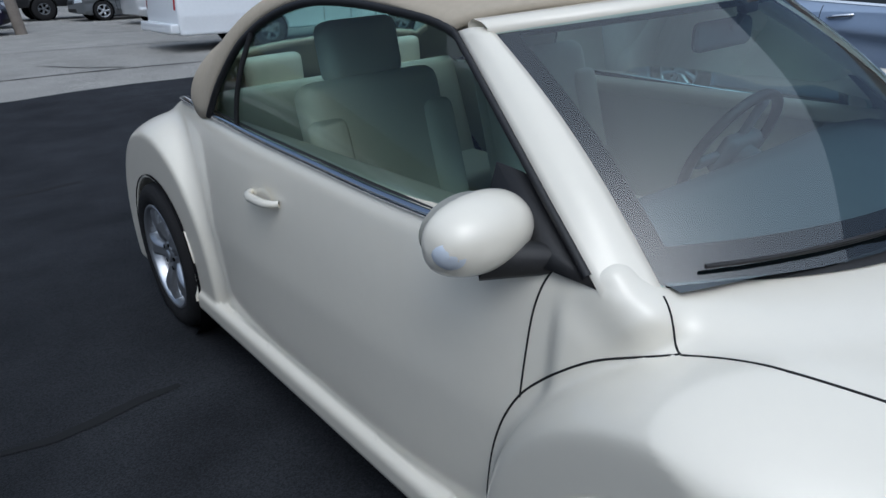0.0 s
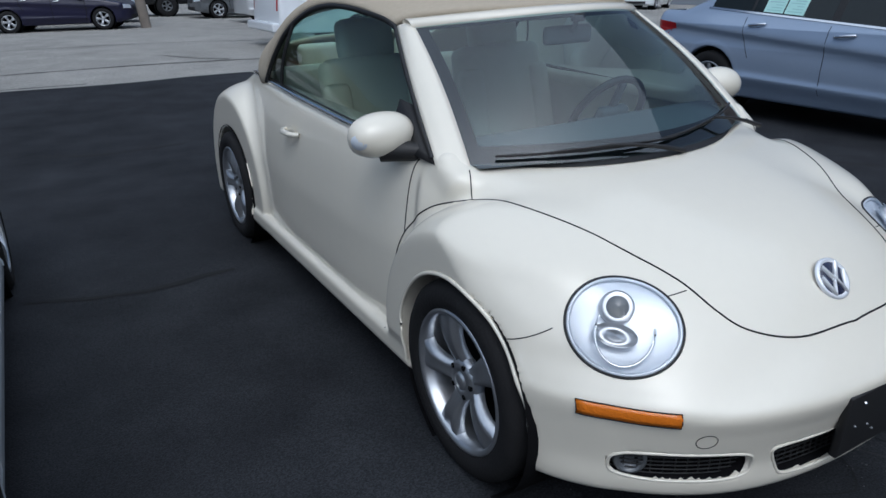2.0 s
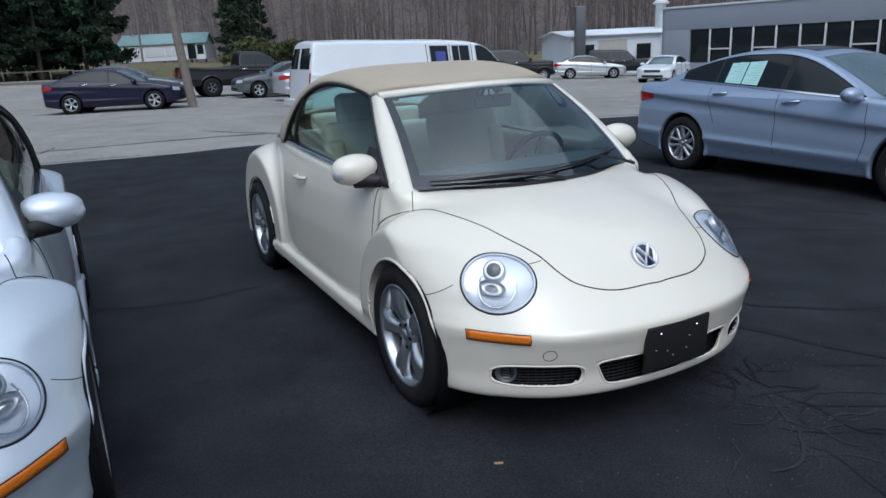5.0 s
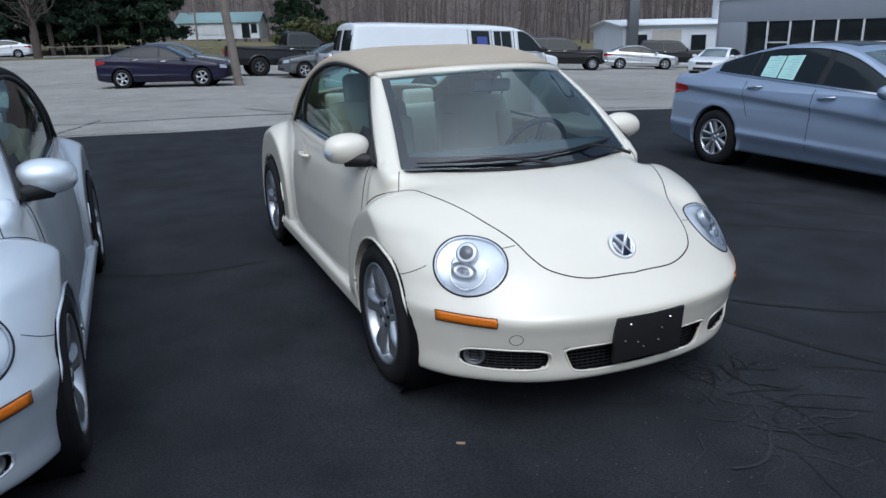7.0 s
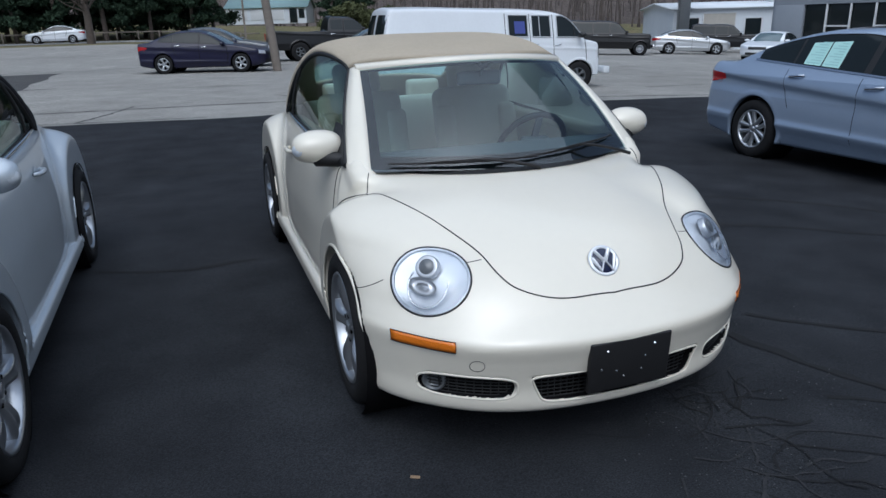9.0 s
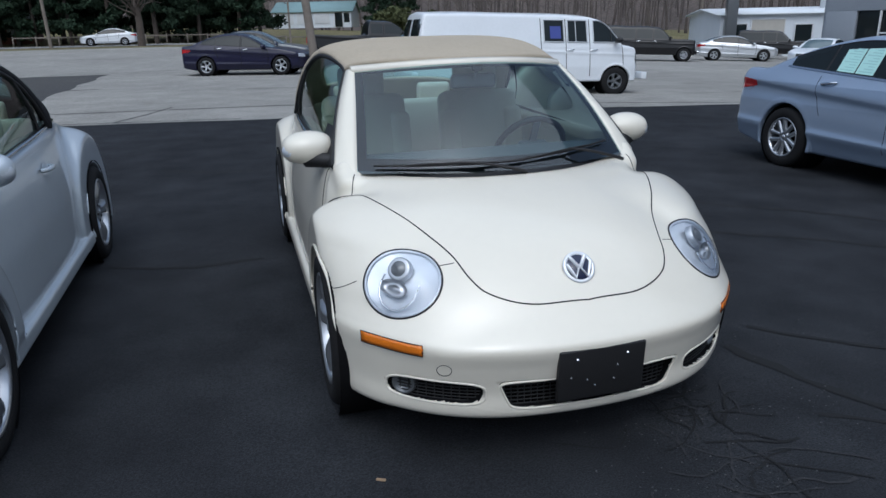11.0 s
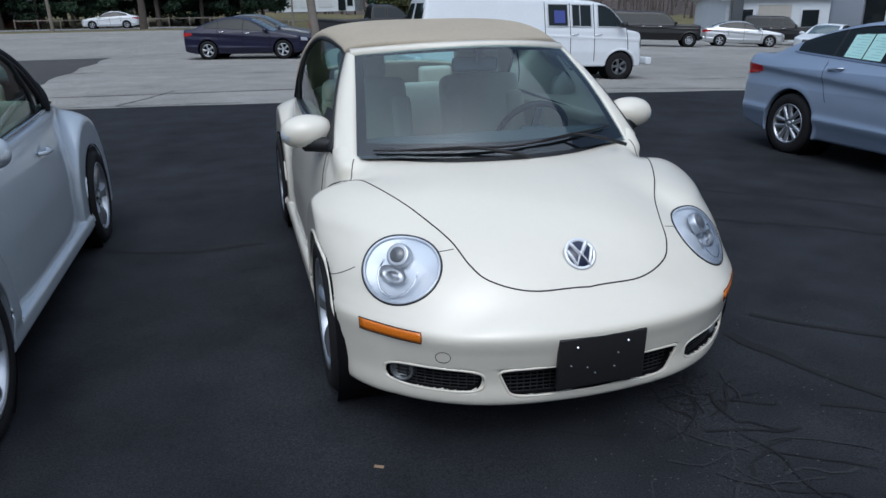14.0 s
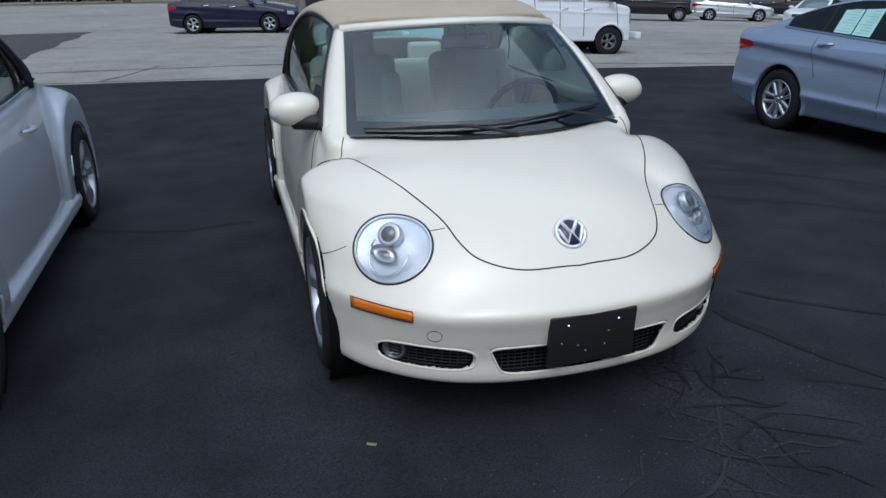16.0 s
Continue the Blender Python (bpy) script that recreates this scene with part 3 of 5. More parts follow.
        # wheel well liners and wheels
        for ay in (AXF, AXR):
            liner = lathe("wheel_well", [(0.353, 0.02), (0.36, -0.30), (0.05, -0.31)], 40)
            liner.transform(Matrix.Translation((sg * 0.80, ay, WR)) @ Matrix.Diagonal((sg, 1, 1, 1)))
            part("wheel_well", liner, VOID, owner[0])
            make_wheel("wheel", WR, 0.226, 0.20, 5, "wide", sg, car, (sg * 0.735, ay, WR))
        # head lamp
        lamp = new("headlight")
        lamp.parent = car
        ax = Matrix(((sg * LN.x, LR.x * sg, LU.x * sg, sg * LAMP.x), (LN.y, LR.y, LU.y, LAMP.y), (LN.z, LR.z, LU.z, LAMP.z), (0, 0, 0, 1)))
        def place_mesh(me):
            me.transform(ax)
            return me
        part("lens", outward(place_mesh(lamp_dish(0.137, 0.004, 0.020)), (sg * LN.x, LN.y, LN.z)), LENS, lamp, "clear domed lens")
        part("lamp_gasket", place_mesh(tube("lamp_gasket", lamp_rim(0.1378), 0.0038, 8, True)), PLASTIC, lamp)
        part("bezel", place_mesh(tube("bezel", lamp_rim(0.1305) + [-0.002, 0, 0], 0.0055, 8, True)), BOWL, lamp)
        part("reflector", place_mesh(lamp_dish(0.131, -0.006, -0.024)), BOWL, lamp)
        pr = lathe("projector", [(0.054, -0.03), (0.052, -0.004), (0.044, 0.004), (0.036, -0.001), (0.034, 0.000), (0.025, 0.007), (0.001, 0.010)], 28)
        pr.transform(Matrix.Translation((0.002, 0.026, 0.040)) @ Matrix.Scale(0.82, 4))
        part("projector", place_mesh(pr), ALLOY, lamp)
        eye_me = lathe("projector_glass", [(0.034, 0.002), (0.024, 0.009), (0.001, 0.012)], 24)
        eye_me.transform(Matrix.Translation((0.004, 0.026, 0.040)) @ Matrix.Scale(0.82, 4))
        part("projector_glass", place_mesh(eye_me), GREYP, lamp)
        rg = tube("inner_ring", [(0.006, 0.072 * np.cos(t) - 0.004, 0.085 * np.sin(t) - 0.018) for t in np.linspace(np.pi * 0.9, np.pi * 2.1, 24)], 0.004, 6)
        part("inner_ring", place_mesh(rg), CHROME, lamp)
        turn_bowl = lathe("indicator_bowl", [(0.050, 0.0), (0.045, -0.012), (0.03, -0.02), (0.018, -0.008), (0.001, 0.0)], 24)
        turn_bowl.transform(Matrix.Translation((0.004, 0.016, -0.030)) @ Matrix.Diagonal((1, 1.1, 0.6, 1)))
        part("indicator_bowl", place_mesh(turn_bowl), ALLOY, lamp)
        # wing mirror
        mir = new("wing_mirror")
        mir.parent = car
        th, ph = np.linspace(0, np.pi, 20)[:, None], np.linspace(0, 2 * np.pi, 28, endpoint=False)[None]
        px = 0.795 + 0.112 * np.cos(th) + 0 * ph
        fullness = np.sin(th) ** 0.72
        py = -0.755 + fullness * np.cos(ph) * np.where(np.cos(ph) > 0, 0.045, 0.085)
        pz = 0.978 + fullness * np.sin(ph) * 0.074 - 0.02 * (px - 0.80)
        part("mirror_shell", grid_mesh("mirror_shell", np.stack([sg * px, py, pz], -1), loop=True), paint, mir)
        gl = lathe("mirror_glass", [(0.066, 0), (0.001, 0.003)], 28)
        gl.transform(Matrix.Translation((sg * 0.79, -0.706, 0.978)) @ pose(0, 0, 0, 0, 0, 90) @ Matrix.Diagonal((1, 1.45, 0.92, 1)))
        part("mirror_glass", gl, CHROME, mir)
        t = np.linspace(0, 1, 8)
        arm = np.stack([sg * (0.70 + 0.10 * t), -0.845 + 0.075 * t, 0.925 + 0.008 * t], 1)
        part("mirror_arm", tube("mirror_arm", arm, 0.030 + 0.012 * t, 10), PLASTIC, mir)
        tri = np.array([[(0.712, -0.965, 0.908), (0.700, -0.93, 0.935), (0.655, -0.775, 1.045)], [(0.728, -0.88, 0.918), (0.715, -0.84, 0.95), (0.668, -0.745, 1.06)], [(0.742, -0.70, 0.928), (0.725, -0.70, 0.985), (0.690, -0.70, 1.075)]]) * [sg, 1, 1]
        part("mirror_foot", thick(grid_mesh("mirror_foot", tri), 0.02), PLASTIC, mir)
        ir = lathe("side_repeater", [(0.034, -0.004), (0.028, 0.006), (0.012, 0.010), (0.001, 0.011)], 20)
        ir.transform(Matrix.Translation((sg * 0.886, -0.797, 0.972)) @ pose(0, 0, 0, 0, 0, -42 * sg) @ Matrix.Diagonal((sg, 1.0, 0.85, 1)))
        part("side_repeater", ir, BOWL, mir, "clear side indicator")
        # amber marker
        aa = np.linspace(0.577, 0.750, 14)
        rows = []
        for k in range(4):
            zz = 0.440 + 0.040 * k / 3 + (aa - 0.577) * 0.03
            rows.append(nose_point(aa, zz, 0.005))
        part("marker_light", thick(grid_mesh("marker_light", np.array(rows) * [sg, 1, 1]), 0.004), AMBER, owner[3], "amber side marker")
        rim_pts = np.concatenate([rows[0], rows[1][-1:], rows[3][::-1], rows[1][:1]]) * [sg, 1, 1]
        part("marker_trim", tube("marker_trim", rim_pts, 0.0018, 5, True), SEAM, owner[3])
        # front fog lamp
        fx, fy = sg * 0.622, nose_y(0.622) + 0.07
        fog = lathe("fog_lamp", [(0.045, -0.01), (0.042, 0.004), (0.034, 0.006), (0.032, -0.004), (0.02, -0.012), (0.001, -0.012)], 24)
        fog.transform(Matrix.Translation((fx, fy, 0.298)) @ pose(0, 0, 0, 0, 0, -90 + 35 * sg))
        part("fog_lamp", fog, GREYP, owner[3], "small round fog lamp")
        # side glass
        ys = np.concatenate([np.linspace(-0.93, -0.43, 14), np.linspace(-0.4, 0.725, 26)])
        v = np.linspace(0, 1, 9)
        lowz = belt(ys)
        up = np.maximum(arch_z(ys) + 0.004, lowz + 0.002)
        bs = plan(ys) * tuck(belt(ys)) - 0.03
        fr = ((up - lowz) / 0.4).clip(0, 1)
        top_s = np.minimum(arch_s(ys), bs)
        P = np.stack([(bs[:, None] + (top_s - bs)[:, None] * v**1.1 + 0.022 * np.sin(np.pi * v)[None] * fr[:, None]), ys[:, None] + 0 * v, lowz[:, None] + (up - lowz)[:, None] * v], -1)
        g = part("side_window", outward(grid_mesh("side_window", P * [sg, 1, 1]), (sg, 0, 0)), SIDEGLASS, car, "green tinted side window")
        g.visible_shadow = False
        k = np.argmin(abs(ys - 0.40))
        part("quarter_bar", tube("quarter_bar", (P[k] + np.linspace(0, 1, 9)[:, None] * [0, -0.10, 0] + [0.004, 0.10, 0]) * [sg, 1, 1], 0.009, 6), PLASTIC, g)
        # windscreen pillar
        v = np.linspace(-0.07, 1, 30)
        inn = screen(np.ones(30), v)
        oy = -0.972 + 0.537 * v
        outp = np.stack([0.714 - 0.156 * v - 0.42 * np.maximum(-v, 0) + 0.012 * np.sin(np.pi * v), oy, 0.908 + 0.375 * v + 0.02 * np.sin(np.pi * v)], 1)
        sink = np.maximum(-v, 0)
        inn[:, 2] -= 0.6 * sink
        outp[:, 2] -= 1.3 * sink
        w = np.linspace(0, 1, 7)[None, :, None]
        P = inn[:, None] * (1 - w) + outp[:, None] * w
        bulge = np.sin(np.pi * w) * 0.016 * np.clip(0.25 + 3 * v, 0, 1)[:, None, None]
        P = P + bulge * np.array([0.55, -0.6, 0.5])
        pil = part("windscreen_pillar", thick(grid_mesh("windscreen_pillar", P * [sg, 1, 1]), 0.03), paint, car)
        part("pillar_seal", tube("pillar_seal", (outp[3:] + [0.0, 0.006, -0.003]) * [sg, 1, 1], 0.009, 6), PLASTIC, pil)
    # windscreen, header, black edge band
    u, v = np.meshgrid(np.linspace(-1, 1, 33), np.linspace(0, 1, 15), indexing="ij")
    ws = part("windscreen", outward(grid_mesh("windscreen", screen(u, v)), (0, -0.7, 0.7)), SHIELD, car, "tinted curved windscreen")
    ws.visible_shadow = False
    for lo_, hi_, axis in ((0.955, 1.0, "v"), (0.0, 0.12, "v"), (-1.0, -0.935, "u"), (0.935, 1.0, "u")):
        if axis == "v":
            uu, vv = np.meshgrid(np.linspace(-1, 1, 33), np.linspace(lo_, hi_, 3), indexing="ij")
        else:
            uu, vv = np.meshgrid(np.linspace(lo_, hi_, 3), np.linspace(0.12, 0.955, 15), indexing="ij")
        part("edge_band", grid_mesh("edge_band", screen(uu, vv) + np.array([0, 0.005, -0.006])), VOID, ws, "black ceramic edge band")
    un = np.linspace(-1, 1, 41)
    t0 = screen(un, np.ones(41))
    prof = np.array([(0.0, 0.0, -0.012), (0.0, -0.004, 0.003), (0.0, 0.016, 0.015), (0.0, 0.042, 0.020), (0, 0.058, 0.012), (0, 0.06, -0.01)])
    P = t0[None] * np.array([1.03, 1, 1]) + prof[:, None]
    part("windscreen_header", grid_mesh("windscreen_header", P), paint, car)
    hood_top(canvas_mat, car)
    # scuttle under the screen, wipers
    uu = np.linspace(-1, 1, 41)
    s1, y1 = 0.56 * uu, -1.225 + 0.21 * uu**2
    front_row = np.stack([s1, y1 - 0.045 + 0.02 * uu**2, top_point(s1, y1 - 0.045 + 0.02 * uu**2)[:, 2] + 0.003], 1)
    back_y = -1.235 + 0.20 * uu**2 + 0.01
    back_z = top_point(0.56 * uu, back_y)[:, 2] + 0.003
    back_row = np.stack([0.56 * uu, back_y, back_z + (0.908 - back_z) * (1 - uu**4)], 1)
    part("scuttle", grid_mesh("scuttle", np.stack([front_row, front_row * 0.5 + back_row * 0.5 + [0, 0, 0.004], back_row])), PLASTIC, owner[0])
    for u0, u1, v0, v1 in ((-0.90, 0.08, 0.035, 0.055), (-0.02, 0.86, 0.055, 0.115)):
        t = np.linspace(0, 1, 18)
        line = screen(u0 + (u1 - u0) * t, v0 + (v1 - v0) * t) + np.array([0, -0.013, 0.013])
        wip = part("wiper", tube("wiper", line, 0.0045, 6), PLASTIC, car)
        part("wiper_spine", tube("wiper_spine", line[3:15] + np.array([0, -0.010, 0.010]) * np.sin(np.pi * np.linspace(0, 1, 12))[:, None], 0.004, 5), PLASTIC, wip)
        ta = np.linspace(0, 1, 12)[:, None]
        pivot = screen(np.array([u0 + 0.80 * (u1 - u0)]), np.array([-0.03]))[0] + [0.12, -0.015, 0.012]
        arm = line[9] * (1 - ta) + pivot * ta + np.array([0, -0.014, 0.016]) * np.sin(np.pi * (0.25 + 0.75 * ta))
        part("wiper_arm", tube("wiper_arm", arm, 0.005 + 0.004 * ta[:, 0], 6), PLASTIC, wip)
    # grilles
    for a0, a1, z0, z1 in ((-0.352, 0.352, 0.235, 0.35), (-0.68, -0.375, 0.25, 0.35), (0.375, 0.68, 0.25, 0.35)):
        xs = np.linspace(a0 - 0.01, a1 + 0.01, 22)
        P = np.array([np.stack([xs, nose_y(np.abs(xs)) + 0.088, np.full(22, q)], 1) for q in (z0 - 0.01, (z0 + z1) / 2, z1 + 0.01)])
        gr = part("grille", grid_mesh("grille", P), VOID, owner[3], "black mesh grille")
        bars = []
        for q in np.linspace(z0 + 0.008, z1 - 0.008, 8):
            bars.append(tube("bar", np.stack([xs, nose_y(np.abs(xs)) + 0.078, np.full(22, q)], 1), 0.0028, 4))
        for q in np.linspace(a0, a1, int((a1 - a0) / 0.022)):
            bars.append(tube("bar", [(q, nose_y(abs(q)) + 0.079, z0), (q, nose_y(abs(q)) + 0.079, z1)], 0.0022, 4))
        part("grille_mesh", join("grille_mesh", bars), PLASTIC, gr)
    # painted lips round the bumper openings
    th = np.linspace(0, 2 * np.pi, 72, endpoint=False)
    for cx0, cz0, hx0, hz0, ex in ((0.0, 0.294, 0.318, 0.055, 8), (0.528, 0.300, 0.149, 0.044, 3.5), (-0.528, 0.300, 0.149, 0.044, 3.5)):
        rz = cz0 + hz0 * np.sign(np.sin(th)) * np.abs(np.sin(th)) ** (2 / ex)
        rx = cx0 + (hx0 + (0 if cx0 else 0.45) * (rz - cz0)) * np.sign(np.cos(th)) * np.abs(np.cos(th)) ** (2 / ex)
        part("opening_lip", tube("opening_lip", nose_point(rx, rz, -0.0025), 0.0048, 6, True), paint, owner[3])
    # number plate holder
    pl = part("plate_holder", box("plate_holder", (0.318, 0.022, 0.19), (0.005, -2.028, 0.366), 0.006, 2, pose(0, 0, 0, 4, 0, 0)), PLASTIC, owner[3], "empty black number plate holder")
    for qx, qz in ((-0.09, 0.425), (0.095, 0.425), (-0.11, 0.36), (-0.02, 0.32), (0.05, 0.335), (0.06, 0.385), (-0.05, 0.345)):
        sc = lathe("screw", [(0.006 if qz > 0.42 else 0.004, 0), (0.004 if qz > 0.42 else 0.003, 0.004), (0.0005, 0.005)], 10)
        sc.transform(Matrix.Translation((qx, -2.040 - (qz - 0.362) * 0.07, qz)) @ pose(0, 0, 0, 0, 0, -90))
        part("screw", sc, CHROME if qz > 0.42 else GREYP, pl)
    # tow cap ring on the bumper
    th = np.linspace(0, 2 * np.pi, 28, endpoint=False)
    part("tow_cap_gap", tube("tow_cap_gap", nose_point(-0.511 + 0.022 * np.cos(th), 0.392 + 0.022 * np.sin(th), 0.0) * [1, 1, 1], 0.0013, 5, True), SEAM, owner[3])
    for sg in (1, -1):
        zz = np.linspace(0, 1, 14)
        gap = nose_point(0.735 + 0.085 * zz, 0.625 - 0.055 * zz, 0.0) * [sg, 1, 1]
        part("bumper_gap", tube("bumper_gap", gap, 0.0016, 5), SEAM, owner[3])
        gap = nose_point(0.412 + 0.065 * zz, 0.697 - 0.012 * zz, 0.0) * [sg, 1, 1]
        part("bumper_gap", tube("bumper_gap", gap, 0.0016, 5), SEAM, owner[3])
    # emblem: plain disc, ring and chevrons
    ep = top_point([0.0], [-1.845])[0]
    eg = gradient(solid, ep[None])[0][0]
    en = (Vector(eg).normalized() + Vector((0, -0.22, -0.06))).normalized()
    ep = ep + 0.004 * np.array(en)
    eu = Vector((0, 0, 1)) - en * en.z
    em = Matrix.Translation(ep) @ Matrix((( en.x, 1, eu.normalized().x, 0), (en.y, 0, eu.normalized().y, 0), (en.z, 0, eu.normalized().z, 0), (0, 0, 0, 1)))
    def emb(me):
        me.transform(em)
        return me
    e0 = part("emblem", emb(lathe("emblem", [(0.056, 0.001), (0.054, 0.006), (0.001, 0.007)], 40)), EMBLEMBLUE, owner[1], "round chrome and dark blue badge")
    part("badge_ring", emb(lathe("badge_ring", [(0.059, 0.0), (0.058, 0.008), (0.051, 0.010), (0.046, 0.006)], 40)), BADGE, e0)
    for pts in ([(-0.030, 0.040), (-0.002, -0.004), (0.002, -0.004), (0.030, 0.040)], [(-0.046, 0.014), (-0.022, -0.040), (0.0, 0.004), (0.022, -0.040), (0.046, 0.014)]):
        part("badge_bar", emb(tube("badge_bar", [(0.009, a, b) for a, b in pts], 0.0075, 6)), BADGE, e0)
    # cabin
    part("cabin_floor", box("cabin_floor", (1.3, 2.1, 0.04), (0, 0.1, 0.31), 0.01), DASH, owner[0])
    t = np.linspace(-1, 1, 31)
    prof = np.array([(-1.20, 0.906), (-1.02, 0.940), (-0.86, 0.945), (-0.74, 0.912), (-0.70, 0.84), (-0.74, 0.70), (-0.80, 0.45)])
    P = np.array([np.stack([(0.61 if a < -0.9 else 0.70) * t, np.full(31, a) + 0.14 * t**2 * (1 if a < -0.9 else 0.3), np.full(31, b) - 0.006 * t**2], 1) for a, b in prof])
    part("dashboard", grid_mesh("dashboard", P), DASH, car, "grey moulded dashboard")
    for sg in (1, -1):
        seat(car, sg * 0.355, -0.02, LEATHER)
        part("door_card", join("door_card", [box("a", (0.03, 1.35, 0.5), (sg * 0.69, -0.08, 0.66), 0.012), box("b", (0.085, 1.5, 0.05), (sg * 0.672, -0.1, 0.93), 0.02, 3)]), LEATHER, owner[4][0 if sg == 1 else 1], "cream door lining")
    part("rear_seat", join("rear_seat", [box("a", (1.15, 0.42, 0.16), (0, 0.72, 0.50), 0.05, 3), box("b", (1.15, 0.14, 0.52), (0, 0.97, 0.74), 0.05, 3, pose(0, 0, 0, -18)), box("c", (0.24, 0.08, 0.16), (0.3, 1.07, 1.02), 0.035, 3), box("d", (0.24, 0.08, 0.16), (-0.3, 1.07, 1.02), 0.035, 3)]), LEATHER, car, "cream leather rear bench")
    wheel_m = pose(0.36, -0.56, 0.865, -62, 0, 0)
    th = np.linspace(0, 2 * np.pi, 48, endpoint=False)
    rim_ring = tube("steering_wheel", np.stack([0.185 * np.cos(th), 0.185 * np.sin(th), 0 * th], 1), 0.016, 8, True)
    rim_ring.transform(wheel_m)
    st = part("steering_wheel", rim_ring, PLASTIC, car)
    hubm = join("steering_hub", [box("a", (0.16, 0.13, 0.05), (0, 0, -0.02), 0.025, 3), box("b", (0.34, 0.035, 0.02), (0, 0.01, -0.01), 0.006), box("c", (0.035, 0.17, 0.02), (0, -0.09, -0.01), 0.006)])
    hubm.transform(wheel_m)
    part("steering_hub", hubm, DASH, st)
    col = tube("steering_column", [(0.36, -0.585, 0.855), (0.36, -0.80, 0.76)], 0.04, 10)
    part("steering_column", col, DASH, st)
    im = part("interior_mirror", box("interior_mirror", (0.22, 0.03, 0.065), (0.0, -0.72, 1.235), 0.02, 3), DASH, car)
    part("mirror_stalk", tube("mirror_stalk", [(0, -0.745, 1.245), (0, -0.775, 1.30)], 0.009, 6), DASH, im)
    ms = part("mirror_mount", box("mirror_mount", (0.05, 0.03, 0.03), (0, -0.775, 1.297), 0.01), PLASTIC, im)
    return car


def seat(parent, x, y, m):
    st = new("seat")
    st.parent = parent
    st.matrix_basis = Matrix.Translation((x, y, 0))
    part("seat_cushion", box("seat_cushion", (0.50, 0.52, 0.17), (0, -0.10, 0.47), 0.06, 4), m, st)
    bk = join("seat_back", [box("a", (0.49, 0.15, 0.62), (0, 0.23, 0.80), 0.065, 4, pose(0, 0, 0, -14)), box("b", (0.12, 0.10, 0.50), (-0.20, 0.17, 0.76), 0.045, 3, pose(0, 0, 0, -14)), box("c", (0.12, 0.10, 0.50), (0.20, 0.17, 0.76), 0.045, 3, pose(0, 0, 0, -14))])
    part("seat_back", bk, m, st)
    part("headrest", box("headrest", (0.27, 0.11, 0.19), (0, 0.33, 1.175), 0.05, 4, pose(0, 0, 0, -10)), m, st)
    return st


main_car = beetle("cream convertible with a tan soft top, parked on asphalt", CREAM, CANVAS, Matrix.Identity(4))

# ---- other vehicles: one form builder, several tables ----
SPEC = {
    "sedan": dict(ends=(-2.36, 2.47), axles=(-1.40, 1.395), wr=0.33, rim=0.215, half=0.915, floor=0.20, lean=0.42, waist=0.93, bow=(0.42, 0.30),
                  deck=([-2.5, -2.36, -2.2, -1.8, -1.2, -0.9, 0.0, 1.3, 1.8, 2.2, 2.38, 2.5], [0.50, 0.62, 0.74, 0.84, 0.94, 0.97, 0.98, 1.02, 1.06, 1.06, 1.0, 0.80]),
                  roof=([-1.25, -1.0, -0.75, -0.4, -0.1, 0.2, 0.6, 1.0, 1.4, 1.75, 2.0], [0.85, 0.98, 1.12, 1.30, 1.415, 1.468, 1.470, 1.425, 1.325, 1.20, 1.09]),
                  plan=([-2.5, -2.2, -1.8, -1.3, 0, 1.2, 1.8, 2.2, 2.5], [0.80, 0.86, 0.90, 0.915, 0.915, 0.915, 0.90, 0.86, 0.80])),
    "van": dict(ends=(-2.40, 3.45), axles=(-1.615, 1.615), wr=0.36, rim=0.20, half=0.99, floor=0.36, lean=0.13, waist=1.22, bow=(0.22, 0.05),
                deck=([-2.5, -2.4, -2.2, -1.9, -1.6, 0, 3.1], [0.95, 1.10, 1.20, 1.27, 1.30, 1.3, 1.3]),
                roof=([-2.1, -1.9, -1.6, -1.35, -1.05, -0.6, 1.0, 3.0, 3.40, 3.55], [1.05, 1.27, 1.62, 1.88, 1.99, 2.035, 2.05, 2.03, 1.99, 1.9]),
                plan=([-2.5, -2.2, -1.5, 0, 3.0, 3.5], [0.86, 0.94, 0.985, 0.99, 0.99, 0.96])),
    "suv": dict(ends=(-2.35, 3.0), axles=(-1.65, 1.65), wr=0.37, rim=0.21, half=0.98, floor=0.36, lean=0.20, waist=1.15, bow=(0.15, 0.08),
                deck=([-2.5, -2.35, -2.2, -1.3, -0.9, 0, 3.1], [0.95, 1.10, 1.17, 1.22, 1.24, 1.24, 1.2]),
                roof=([-1.2, -0.95, -0.6, -0.3, 0.1, 1.5, 2.7, 2.95, 3.05], [1.0, 1.25, 1.60, 1.82, 1.90, 1.91, 1.89, 1.75, 1.3]),
                plan=([-2.5, -2.2, -1.5, 0, 2.6, 3.1], [0.90, 0.95, 0.98, 0.98, 0.97, 0.94])),
    "pickup": dict(ends=(-2.75, 3.05), axles=(-1.85, 1.78), wr=0.40, rim=0.20, half=0.98, floor=0.46, lean=0.22, waist=1.22, bow=(0.12, 0.03),
                   deck=([-2.8, -2.7, -2.5, -1.5, -1.2, 0.4, 0.6, 3.1], [0.95, 1.15, 1.22, 1.28, 1.30, 1.30, 1.27, 1.26]),
                   roof=([-1.5, -1.25, -0.9, -0.6, -0.3, 0.2, 0.45, 0.55, 0.62], [1.0, 1.30, 1.66, 1.84, 1.89, 1.89, 1.84, 1.5, 0.9]),
                   plan=([-2.8, -2.4, -1.5, 0, 2.6, 3.1], [0.92, 0.96, 0.98, 0.98, 0.98, 0.98])),
}
SKIN = {}


